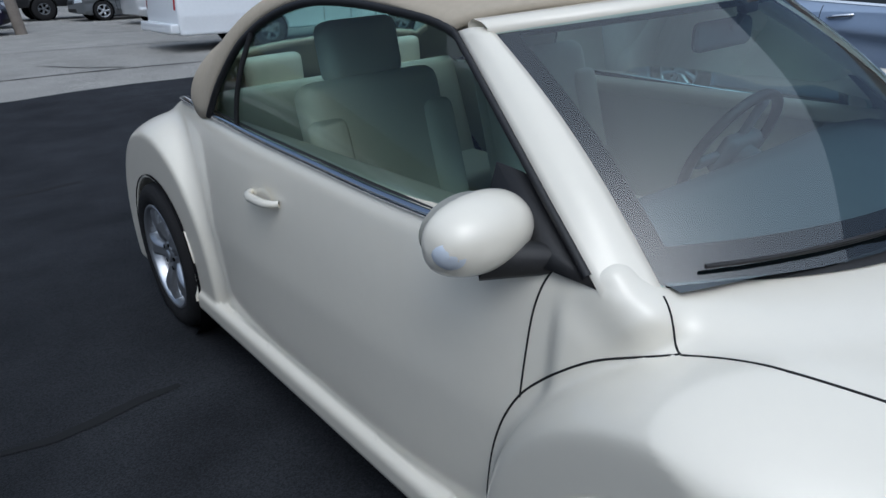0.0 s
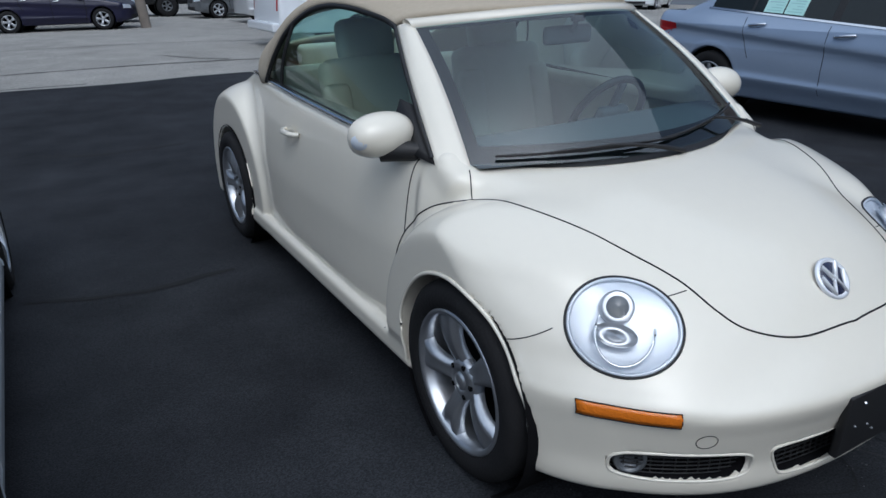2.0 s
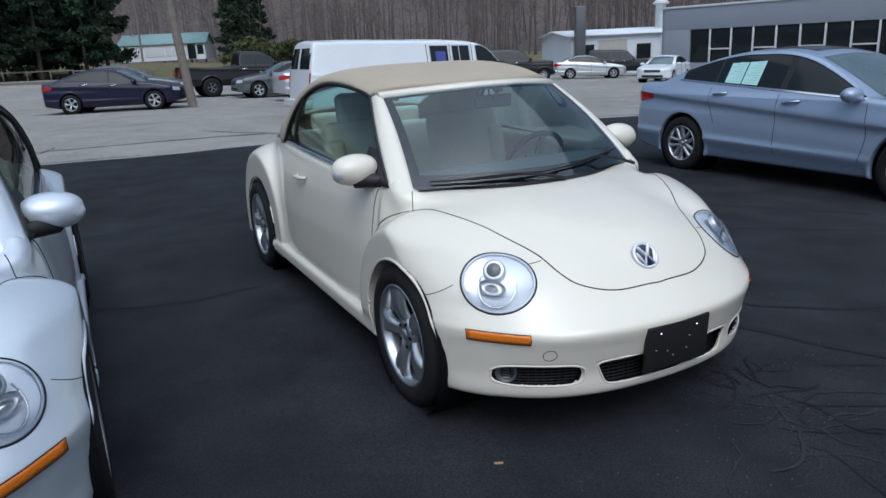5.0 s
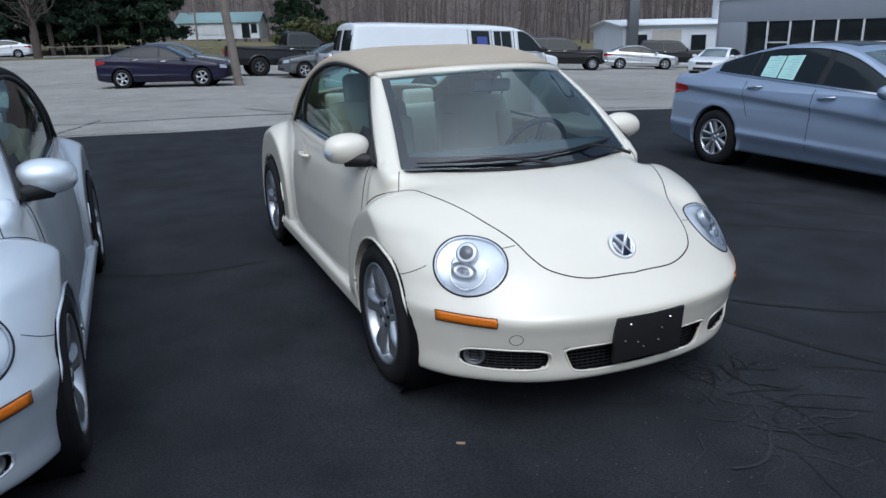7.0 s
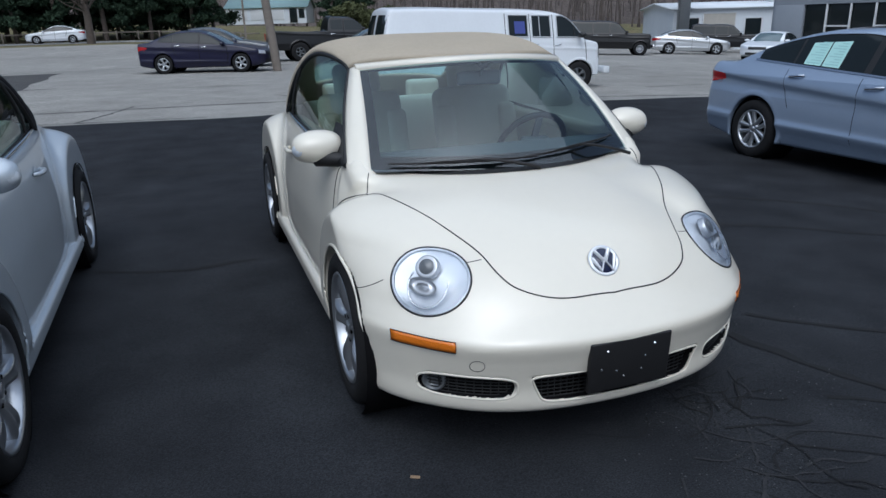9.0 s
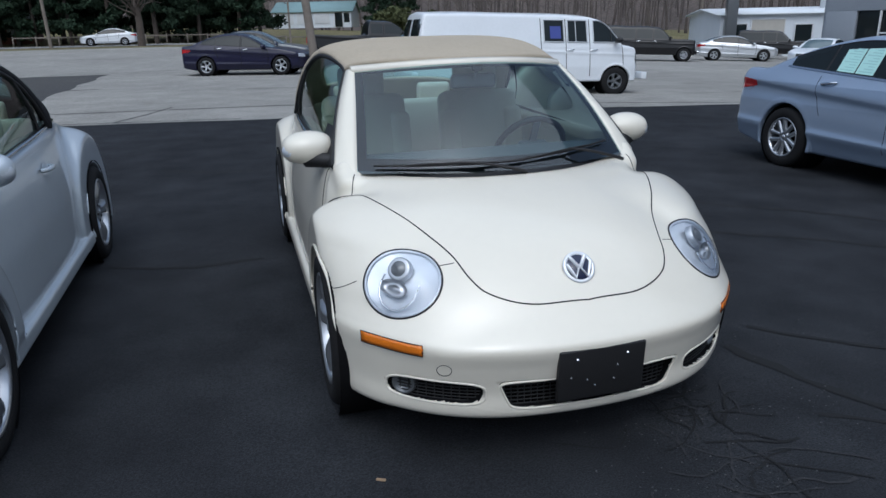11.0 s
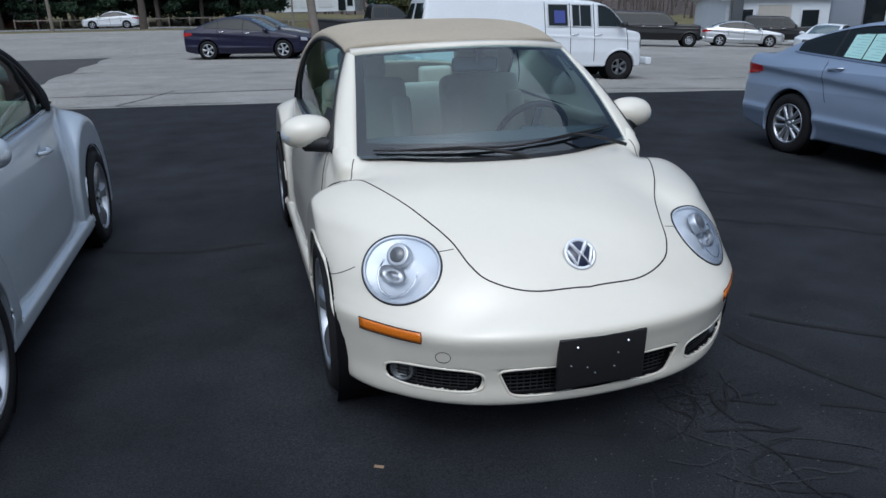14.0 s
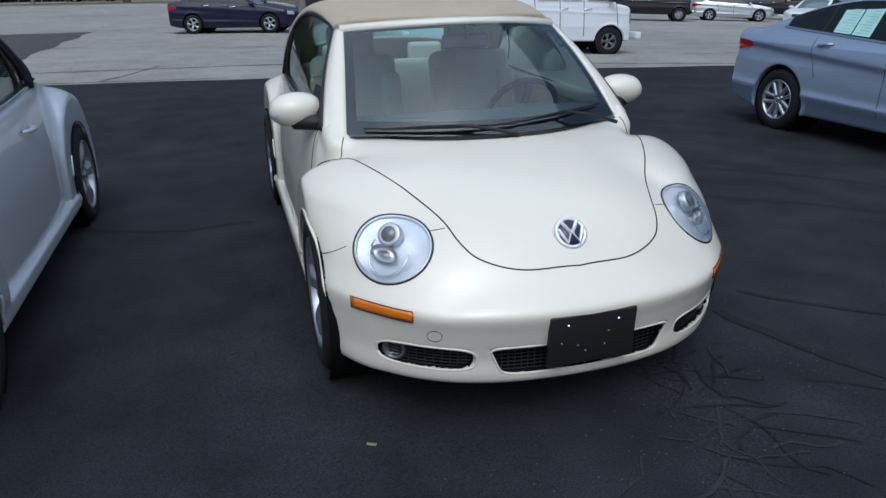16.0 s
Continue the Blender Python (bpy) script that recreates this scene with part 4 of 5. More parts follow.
def car_form(kind):
    c = SPEC[kind]
    deck, roof, wide = hermite(*c["deck"]), hermite(*c["roof"]), hermite(*c["plan"])
    a, b = c["ends"]
    r0, r1 = c["roof"][0][0], c["roof"][0][-1]
    h = c["waist"]

    def side(y, z):
        low = 1.0 - 0.10 * np.maximum(0.42 - z, 0) ** 1.2 / 0.2 - 0.035 * np.maximum(z - 0.72, 0) / 0.25
        if kind == "sedan":
            # a sharp line that climbs to the tail lamps, hollow beneath it, and a lower fold over the sill
            d, e = z - 0.80 - 0.068 * y, z - 0.40 - 0.03 * y
            crease = 0.022 * np.exp(-((d / np.where(d > 0, 0.11, 0.045)) ** 2)) - 0.010 * np.exp(-(((d + 0.10) / 0.09) ** 2)) + 0.018 * np.exp(-((e / np.where(e > 0, 0.04, 0.07)) ** 2))
            return wide(y) * low + crease - c["lean"] * np.maximum(z - h, 0)
        crease = 0.012 * np.exp(-(((z - (h - 0.12) - 0.03 * y) / 0.035) ** 2)) + 0.012 * np.exp(-(((z - 0.36) / 0.05) ** 2))
        return wide(y) * low + crease - c["lean"] * np.maximum(z - h, 0)

    def form(x, y, z):
        s = np.abs(x)
        top = smin(z - deck(y), smax(z - (roof(y) - 0.06 * (s / 0.7) ** 2), np.maximum(r0 - y, y - r1), 0.03), 0.03)
        f = smax(top, s - side(y, z), 0.07 if kind != "pickup" else 0.04)
        f = smax(f, a + c["bow"][0] * s**2 + 0.10 * (z - 0.55) ** 2 - y, 0.08)
        f = smax(f, y - b + c["bow"][1] * s**2 + 0.10 * (z - 0.6) ** 2, 0.08)
        for ay in c["axles"]:
            rr = np.hypot(y - ay, z - c["wr"])
            flare = smax(smax(rr - c["wr"] - 0.09, s - wide(y) - (-0.016 if kind == "sedan" else 0.006), 0.02), 0.5 - s, 0.02)
            f = smin(f, flare, 0.03)
        f = smax(f, c["floor"] + (0.10 * np.clip((np.abs(y) - 1.85) / 0.5, 0, 1) if kind == "sedan" else 0) - z, 0.04)
        for ay in c["axles"]:
            rr = np.hypot(y - ay, z - c["wr"])
            f = smax(f, -smax(rr - c["wr"] - 0.045, 0.5 - s, 0.02), 0.015)
        if kind == "pickup":
            f = smax(f, -smax(smax(s - 0.84, 0.75 - z, 0.02), smax(0.72 - y, y - 2.98, 0.02), 0.02), 0.015)
        return f

    return form, deck, roof


def end_patch(form, x0, x1, z0, z1, way, off=0.004, n=10, slope=0.0):
    """A sheet on the nose (way +1) or the tail (way -1)."""
    X, Z = np.meshgrid(np.linspace(x0, x1, n), np.linspace(z0, z1, 5), indexing="ij")
    Z = Z + slope * (np.abs(X) - min(abs(x0), abs(x1)))
    o = np.stack([X.ravel(), np.full(X.size, -4.0 * way), Z.ravel()], 1)
    p, _ = cast(form, o, np.tile([0, 1.0 * way, 0], (len(o), 1)), 5.0, 300)
    return (p - np.array([0, off * way, 0])).reshape(n, 5, 3)


def top_patch(form, y0, y1, half0, half1, off=0.004, n=15, m=9):
    t = np.linspace(0, 1, m)[None]
    u = np.linspace(-1, 1, n)[:, None]
    Y = (y0 + (y1 - y0) * t) + 0 * u
    X = u * (half0 + (half1 - half0) * t)
    o = np.stack([X.ravel(), Y.ravel(), np.full(X.size, 2.6)], 1)
    p, _ = cast(form, o, np.tile([0, 0, -1.0], (len(o), 1)), 2.4, 240)
    g, _ = gradient(form, p)
    return (p + off * g / (np.linalg.norm(g, axis=1)[:, None] + 1e-9)).reshape(n, m, 3)


def vehicle(name, kind, label, paint, at, step=0.05, group="parked cars", wheel="split", rim_mat=None, near=False, stretch=(1, 1, 1)):
    c = SPEC[kind]
    form, deck, roof = car_form(kind)
    a, b = c["ends"]
    car = thing(name, label, {"sedan": "car", "van": "van", "suv": "car", "pickup": "truck"}[kind], group, at @ Matrix.Diagonal((*stretch, 1)))
    key = (kind, step)
    if key not in SKIN:
        p, q, nr = surface(form, (-0.06, a - 0.1, 0.14), (1.10, b + 0.15, 2.12 if kind != "sedan" else 1.52), step)
        keep = (p[:, 0] >= -step * 0.5)[q].all(1)
        p[np.abs(p[:, 0]) < step * 0.55, 0] = 0
        SKIN[key] = mesh_of("body", np.concatenate([p, p * [-1, 1, 1]]), np.concatenate([q[keep], q[keep][:, ::-1] + len(p)]), True, np.concatenate([nr, nr * [-1, 1, 1]]))
    body = part("body", SKIN[key], paint, car)
    h = c["waist"]
    hz = {"sedan": lambda y: 0.972 + 0.058 * (y + 0.87), "van": lambda y: 1.34 + 0 * y, "suv": lambda y: 1.24 + 0 * y, "pickup": lambda y: 1.34 + 0 * y}[kind]
    up = {"sedan": lambda y: np.maximum(roof(y) - 0.085, hz(y) + 0.004), "van": lambda y: np.minimum(1.87, roof(y) - 0.1) + 0 * y, "suv": lambda y: np.minimum(1.74, roof(y) - 0.1), "pickup": lambda y: np.minimum(1.74, roof(y) - 0.1)}[kind]
    spans = {"sedan": [(-0.86, 0.02), (0.10, 0.98), (1.01, 1.52)], "van": [(-1.68, -1.0), (-0.83, -0.32), (-0.22, 0.30)], "suv": [(-0.75, 0.05), (0.15, 1.0), (1.1, 2.7)], "pickup": [(-0.95, -0.2), (-0.1, 0.42)]}[kind]
    for sg in (1, -1):
        for k, (y0, y1) in enumerate(spans):
            g = part("side_window", grid_mesh("side_window", side_patch(form, hz, up, y0, y1, sg, 16, 7)), DARKGLASS, car)
            if kind == "van":
                ys = np.array([y0, y1])
                P = side_patch(form, hz, up, y0, y1, sg, 16, 7, 0.008)
                loop = np.concatenate([P[:, 0], P[-1, 1:], P[::-1, -1][1:], P[0, ::-1][1:-1]])
                part("window_frame", tube("window_frame", loop, 0.016, 5, True), SILVER2, g)
                if k == 2 and sg == -1:
                    part("paper_sheet", grid_mesh("paper_sheet", side_patch(form, lambda y: 1.42 + 0 * y, lambda y: 1.72 + 0 * y, -0.14, 0.14, sg, 5, 4, 0.012)), PAPERBLUE, g, "blue sheet of paper")
                if k == 1 or k == 0:
                    ym = y0 + 0.30 if k == 1 else y0 + 0.2
                    part("window_bar", tube("window_bar", side_patch(form, hz, up, ym, ym + 0.02, sg, 2, 7, 0.010)[0], 0.012, 5), SILVER2 if k else PLASTIC, g)
        if kind == "sedan":
            for y0, y1 in ((0.015, 0.105), (0.975, 1.015)):
                part("window_pillar", grid_mesh("window_pillar", side_patch(form, hz, up, y0, y1, sg, 4, 7, 0.0025)), PLASTIC, car)
            edge = side_patch(form, hz, up, -0.86, 1.52, sg, 40, 3, 0.003)[:, 2]
            part("roof_seal", tube("roof_seal", edge, 0.007, 5), PLASTIC, car)
            part("waist_strip", grid_mesh("waist_strip", side_patch(form, lambda y: hz(y) - 0.022, lambda y: hz(y) - 0.004, -0.88, 1.56, sg, 30, 3, 0.006)), CHROME if near else PLASTIC, car)
        # shut lines
        doors = {"sedan": [[(-0.92, 0.93), (-0.95, 0.6), (-0.90, 0.34)], [(0.07, 0.98), (0.07, 0.6), (0.06, 0.34)], [(1.02, 1.02), (0.98, 0.80), (0.90, 0.62)]], "van": [[(-1.78, 1.3), (-1.82, 0.8), (-1.4, 0.5)], [(-0.90, 1.9), (-0.90, 1.0), (-0.90, 0.5)], [(-0.27, 1.9), (-0.27, 1.0), (-0.27, 0.5)], [(0.38, 1.9), (0.38, 1.0), (0.38, 0.5)]],
                 "suv": [[(0.10, 1.7), (0.10, 0.9), (0.10, 0.55)], [(1.05, 1.7), (1.05, 0.9), (1.0, 0.7)]], "pickup": [[(-0.15, 1.7), (-0.15, 0.9), (-0.15, 0.6)], [(0.66, 1.24), (0.66, 0.9), (0.66, 0.6)]]}[kind]
        if step < 0.08:
            for d in doors:
                part("door_gap", flank_line(form, d, sg, 0.0035 if near else 0.009, 4, n=14), SEAM, body)
            hs = {"sedan": [(-0.10, 0.90), (0.86, 0.955)], "van": [(-1.0, 1.15), (-0.38, 1.15)], "suv": [(0.0, 1.1), (0.9, 1.1)], "pickup": [(0.35, 1.15)]}[kind]
            for hy, zz in hs:
                p, _ = cast(form, [[1.4, hy, zz]], [[-1.0, 0, 0]], 1.4)
                t = np.linspace(-1, 1, 9)
                hd = part("door_handle", tube("door_handle", np.stack([sg * (p[0, 0] + 0.028 * (1 - t**4)), hy + 0.10 * t, zz - 0.012 * t], 1), 0.015, 6), CHROME, car)
        # mirrors, lamps
        my, mz, mx = {"sedan": (-0.80, 1.00, 0.96), "van": (-1.60, 1.40, 1.08), "suv": (-0.85, 1.30, 1.05), "pickup": (-1.0, 1.38, 1.06)}[kind]
        th, ph = np.linspace(0, np.pi, 10)[:, None], np.linspace(0, 2 * np.pi, 14, endpoint=False)[None]
        mw = 0.125 if kind == "sedan" else 0.11
        P = np.stack([sg * (mx + mw * np.cos(th) + 0 * ph), my + 0.085 * np.sin(th) ** 0.7 * np.cos(ph), mz + 0.075 * np.sin(th) ** 0.7 * np.sin(ph)], -1)
        mir = part("wing_mirror", grid_mesh("wing_mirror", P, loop=True), paint if kind == "sedan" else PLASTIC, car)
        part("mirror_arm", tube("mirror_arm", [(sg * (mx - 0.18), my, mz - 0.04), (sg * (mx - 0.05), my, mz - 0.03)], 0.025, 6), PLASTIC, mir)
        if kind == "sedan":
            part("headlight", grid_mesh("headlight", end_patch(form, sg * 0.52, sg * 0.84, 0.60, 0.72, 1, 0.006, 10, 0.10)), BOWL, car)
            part("tail_light", grid_mesh("tail_light", end_patch(form, sg * 0.50, sg * 0.86, 0.78, 0.93, -1, 0.006, 10, 0.05)), REDLENS, car)
            part("tail_light", grid_mesh("tail_light", side_patch(form, lambda y: 0.80 + (2.30 - y) * 0.18, lambda y: 0.955 - (2.30 - y) * 0.08, 1.93, 2.30, sg, 10, 5, 0.006)), REDLENS, car)
        else:
            if kind == "pickup":
                part("tail_light", box("tail_light", (0.12, 0.03, 0.26), (sg * 0.88, b + 0.01, 1.0), 0.01), REDLENS, car)
            else:
                part("tail_light", grid_mesh("tail_light", end_patch(form, sg * (0.74 if kind != "van" else 0.78), sg * 0.86, 0.85, 1.25 if kind != "pickup" else 1.12, -1, 0.006, 4)), REDLENS, car)
            part("headlight", grid_mesh("headlight", end_patch(form, sg * 0.55, sg * 0.84, 0.80, 0.98, 1, 0.006, 6)), BOWL, car)
            if kind == "van":
                part("corner_light", grid_mesh("corner_light", side_patch(form, lambda y: 0.82 + 0 * y, lambda y: 1.08 + 0 * y, -2.22, -2.16, sg, 4, 4, 0.006)), GREYP, car)
                part("rear_window", grid_mesh("rear_window", end_patch(form, sg * 0.08, sg * 0.74, 1.34, 1.84, -1, 0.006, 6)), DARKGLASS, car)
        for ay in c["axles"]:
            make_wheel("wheel", c["wr"], c["rim"], 0.21, 5, wheel, sg, car, (sg * (c["half"] - 0.115), ay, c["wr"]), rim_mat=rim_mat)
            liner = lathe("wheel_well", [(c["wr"] + 0.04, 0.0), (c["wr"] + 0.05, -0.30), (0.05, -0.31)], 24)
            liner.transform(Matrix.Translation((sg * (c["half"] - 0.05), ay, c["wr"])) @ Matrix.Diagonal((sg, 1, 1, 1)))
            part("wheel_well", liner, VOID, body)
    if kind == "sedan":
        part("windscreen", grid_mesh("windscreen", top_patch(form, -1.02, -0.18, 0.66, 0.56)), SCREENGLASS, car)
        part("rear_window", grid_mesh("rear_window", top_patch(form, 1.05, 1.88, 0.52, 0.58)), SCREENGLASS, car)
        if near:
            part("sunroof", grid_mesh("sunroof", top_patch(form, 0.0, 0.55, 0.42, 0.42, 0.005)), DARKGLASS, car)
        part("grille", grid_mesh("grille", end_patch(form, -0.42, 0.42, 0.56, 0.70, 1, 0.006)), PLASTIC, car)
        part("lower_grille", grid_mesh("lower_grille", end_patch(form, -0.55, 0.55, 0.30, 0.42, 1, 0.006)), PLASTIC, car)
    else:
        q = {"van": (-1.72, -1.12, 0.82, 0.72), "suv": (-0.9, -0.35, 0.72, 0.62), "pickup": (-1.22, -0.65, 0.72, 0.62)}[kind]
        part("windscreen", grid_mesh("windscreen", top_patch(form, q[0], q[1], q[2], q[3])), DARKGLASS, car)
        part("grille", grid_mesh("grille", end_patch(form, -0.5, 0.5, 0.78, 1.0, 1, 0.006)), PLASTIC, car)
        for yy in (a - 0.06, b + 0.04):
            part("bumper", box("bumper", (1.86, 0.16, 0.19), (0, yy, 0.50), 0.04, 3), WHITEP if kind == "van" else CHROME, car)
    return car


def smooth01(t):
    t = np.clip(t, 0, 1)
    return t * t * (3 - 2 * t)


def height(x, y):
    """The lie of the land: level round the near cars, falling gently away to +x, rising far off."""
    x, y = np.asarray(x, float), np.asarray(y, float)
    t = np.clip(x, -20, 48) - 1.0
    fall = -0.034 * (t + np.sqrt(t * t + 1.0)) / 2
    rise = 0.35 * smooth01((y - 32) / 28) * smooth01((6 - x) / 12) + 1.6 * smooth01((y - 75) / 45)
    return fall + 0.008 + rise


def stand(x, y, turn, lift=0.0):
    tilt = 1.9 if x > 2.5 else 0.0
    return Matrix.Translation((x, y, float(height(x, y)) + lift)) @ pose(0, 0, 0, 0, tilt, 0) @ pose(0, 0, 0, 0, 0, turn)


def another(ob, label, swaps, at, stretch=(1, 1, 1)):
    c = copy_thing(ob, Matrix.Identity(4))
    c.matrix_basis = at @ Matrix.Diagonal((*stretch, 1))
    c["label"] = label
    return repaint(c, swaps)


sonata = vehicle("sedan_car", "sedan", "blue-grey metallic saloon with papers in its rear window", BLUEGREY, stand(5.69, 1.25, 0), 0.018, wheel="split", near=True)
form_s = car_form("sedan")[0]
for k, (y0, y1) in enumerate(((0.40, 0.62), (0.635, 0.86))):
    sheet = part("paper_sheet", grid_mesh("paper_sheet", side_patch(form_s, lambda y: 1.035 + 0.05 * y, lambda y: 1.315 - 0.05 * (y - 0.44), y0, y1, -1, 6, 6, 0.009)), PAPER, sonata, "pale green price sheet")
    for q in range(9):
        z0 = 1.06 + 0.026 * q
        part("print_line", grid_mesh("print_line", side_patch(form_s, lambda y: z0 + 0.04 * y, lambda y: z0 + 0.008 + 0.04 * y, y0 + 0.03, y1 - 0.03 - 0.04 * (q % 3), -1, 4, 2, 0.011)), PRINT, sheet)
vehicle("passenger_van", "van", "old white panel van with long plain sides", WHITEP, stand(6.42, 13.1, 90, -0.03), 0.04, wheel="wide", rim_mat=GREYP, stretch=(1, 1, 0.94))
navy = vehicle("sedan_car", "sedan", "dark navy small saloon on the old grey lot", NAVY, stand(-0.40, 22.3, 73), 0.04, wheel="wide", stretch=(0.94, 0.905, 0.93))
SMALL = (0.97, 0.95, 0.98)
another(navy, "grey small saloon behind the navy saloon", {NAVY: GREYP}, stand(0.15, 25.6, 76), SMALL)
vehicle("pickup_truck", "pickup", "black pickup truck with wide rear wings", BLACKP, stand(5.4, 29.0, 90), 0.05, rim_mat=GREYP, wheel="wide")
another(navy, "grey saloon parked in front of the black pickup", {NAVY: GREYP}, stand(6.35, 26.5, -90), SMALL)
another(navy, "pale beige saloon half behind the white van", {NAVY: SILVER2}, stand(7.2, 22.6, 90), SMALL)
wagon = vehicle("sport_utility", "suv", "long black estate wagon near the shed", BLACKP, stand(22.6, 33.6, 62), 0.06)
another(navy, "silver saloon by the white shed", {NAVY: SILVER2}, stand(28.6, 33.9, 62))
another(navy, "pale silver coupe facing the lot", {NAVY: WHITEP}, stand(27.0, 25.6, -60), (1, 0.97, 0.95))
another(wagon, "dark green wagon beside the shed", {}, stand(34.0, 36.8, 50), (1, 0.85, 0.95))
another(navy, "red hatchback beside the grey showroom", {NAVY: mat("red paint", (0.35, 0.02, 0.025), 0.3, 0, 0.8, 0.03, 4)}, stand(30.6, 18.6, -20), (1, 0.85, 1))
another(navy, "white saloon on the far road", {NAVY: WHITEP}, stand(-11.2, 67.5, -90))
silver_car = another(main_car, "silver convertible with a black soft top, beside the cream one", {CREAM: SILVER, CANVAS: DARKCANVAS}, Matrix.Translation((-2.855, -0.055, 0)))

# ---- ground ----
def ground_material(name, base, stain, scale, rough, bump, bscale, crack=0.0, cscale=0.25):
    m = mat(name, base, rough, 0, 0, 0.0, 1, 0, spec=0.2)
    nt = m.node_tree
    b = nt.nodes["Principled BSDF"]
    tc = nt.nodes.new("ShaderNodeTexCoord")
    big, mid, fine = (nt.nodes.new("ShaderNodeTexNoise") for _ in range(3))
    for n, s, d in ((big, scale, 5), (mid, scale * 7, 6), (fine, bscale, 2)):
        n.inputs["Scale"].default_value, n.inputs["Detail"].default_value = s, d
        nt.links.new(tc.outputs["Object"], n.inputs["Vector"])
    mixf = nt.nodes.new("ShaderNodeMath")
    mixf.operation = "MULTIPLY_ADD"
    mixf.inputs[1].default_value = 0.5
    nt.links.new(mid.outputs[0], mixf.inputs[0])
    half = nt.nodes.new("ShaderNodeMath")
    half.operation = "MULTIPLY"
    half.inputs[1].default_value = 0.5
    nt.links.new(big.outputs[0], half.inputs[0])
    nt.links.new(half.outputs[0], mixf.inputs[2])
    ramp = nt.nodes.new("ShaderNodeValToRGB")
    ramp.color_ramp.elements[0].position, ramp.color_ramp.elements[1].position = 0.36, 0.66
    ramp.color_ramp.elements[0].color, ramp.color_ramp.elements[1].color = (*base, 1), (*stain, 1)
    nt.links.new(mixf.outputs[0], ramp.inputs[0])
    speck = nt.nodes.new("ShaderNodeMapRange")
    speck.inputs[1].default_value, speck.inputs[2].default_value, speck.inputs[3].default_value, speck.inputs[4].default_value = 0.32, 0.72, 0.55, 1.6
    nt.links.new(fine.outputs[0], speck.inputs[0])
    vm = nt.nodes.new("ShaderNodeVectorMath")
    vm.operation = "SCALE"
    nt.links.new(ramp.outputs[0], vm.inputs[0])
    nt.links.new(speck.outputs[0], vm.inputs["Scale"])
    nt.links.new(vm.outputs[0], b.inputs["Base Color"])
    bp = nt.nodes.new("ShaderNodeBump")
    bp.inputs["Strength"].default_value, bp.inputs["Distance"].default_value = bump, 0.006
    nt.links.new(fine.outputs[0], bp.inputs["Height"])
    nt.links.new(bp.outputs[0], b.inputs["Normal"])
    return m


ASPHALT = ground_material("new asphalt", (0.0088, 0.0096, 0.0118), (0.0280, 0.0302, 0.0350), 0.35, 0.85, 0.5, 160)
OLDLOT = ground_material("old grey lot", (0.222, 0.216, 0.20), (0.32, 0.311, 0.29), 0.18, 0.9, 0.5, 60)
PATCH = ground_material("dark patch", (0.06, 0.06, 0.062), (0.085, 0.083, 0.08), 0.3, 0.9, 0.5, 60)
GRASS = ground_material("dry grass", (0.10, 0.105, 0.045), (0.19, 0.155, 0.09), 0.15, 0.95, 0.8, 30)
ROADM = ground_material("road", (0.20, 0.20, 0.195), (0.26, 0.255, 0.25), 0.15, 0.9, 0.4, 30)
TAR = mat("tar", (0.006, 0.0065, 0.008), 0.97, 0, 0, 0.2, 30)
CRACK = mat("crack filling", (0.06, 0.058, 0.055), 0.9, 0, 0, 0.3, 8)
CHALK = mat("pale grit", (0.065, 0.068, 0.072), 0.9, 0, 0, 0.3, 40)


def sheet(name, xs, ys, m, lift, label, category, warp=None, inside=None):
    X, Y = np.meshgrid(xs, ys, indexing="ij")
    if warp:
        X, Y = warp(X, Y)
    P = np.stack([X, Y, height(X, Y) + lift], -1)
    return tagged(part(name, grid_mesh(name, P), m), label, category, kind="structure")


def steps(a, b, n):
    return np.linspace(a, b, n)


sheet("ground", np.r_[-900, -400, -200, steps(-110, 110, 90), 200, 400, 900], np.r_[-900, -300, -120, steps(-60, 200, 110), 300, 900], GRASS, -0.02, "dry brown grass ground reaching far off", "ground")
sheet("old_lot", steps(-45, 75, 80), steps(-45, 56, 80), OLDLOT, 0.0, "old grey cracked car park surface", "pavement", lambda X, Y: (X, Y - np.clip((X + 20) * 0.02, 0, 1)))
EDGE = hermite([-45, -8, -2.9, 0, 4, 10, 22, 45], [13.5, 9.8, 9.05, 8.7, 8.85, 9.2, 8.6, 6.0])
sheet("asphalt", steps(-45, 45, 120), steps(0, 1, 60), ASPHALT, 0.006, "fresh black asphalt under the near cars", "pavement", lambda X, Y: (X, -42 + (EDGE(X) + 0.05 * np.sin(X * 2.3) + 0.03 * np.sin(X * 7.1) + 42) * Y))
sheet("dark_patch", steps(0, 1, 12), steps(0, 1, 12), PATCH, 0.005, "older dark asphalt patch in the grey lot", "pavement", lambda X, Y: (-30 + X * (24.6 + 0.1 * np.sin(Y * 20)), 13.5 + Y * 11.5 + X * 0))
sheet("road", steps(-110, 60, 60), steps(0, 1, 5), ROADM, 0.01, "pale two-lane road beyond the grass", "road", lambda X, Y: (X, 63 + 8 * Y + 0.02 * X))


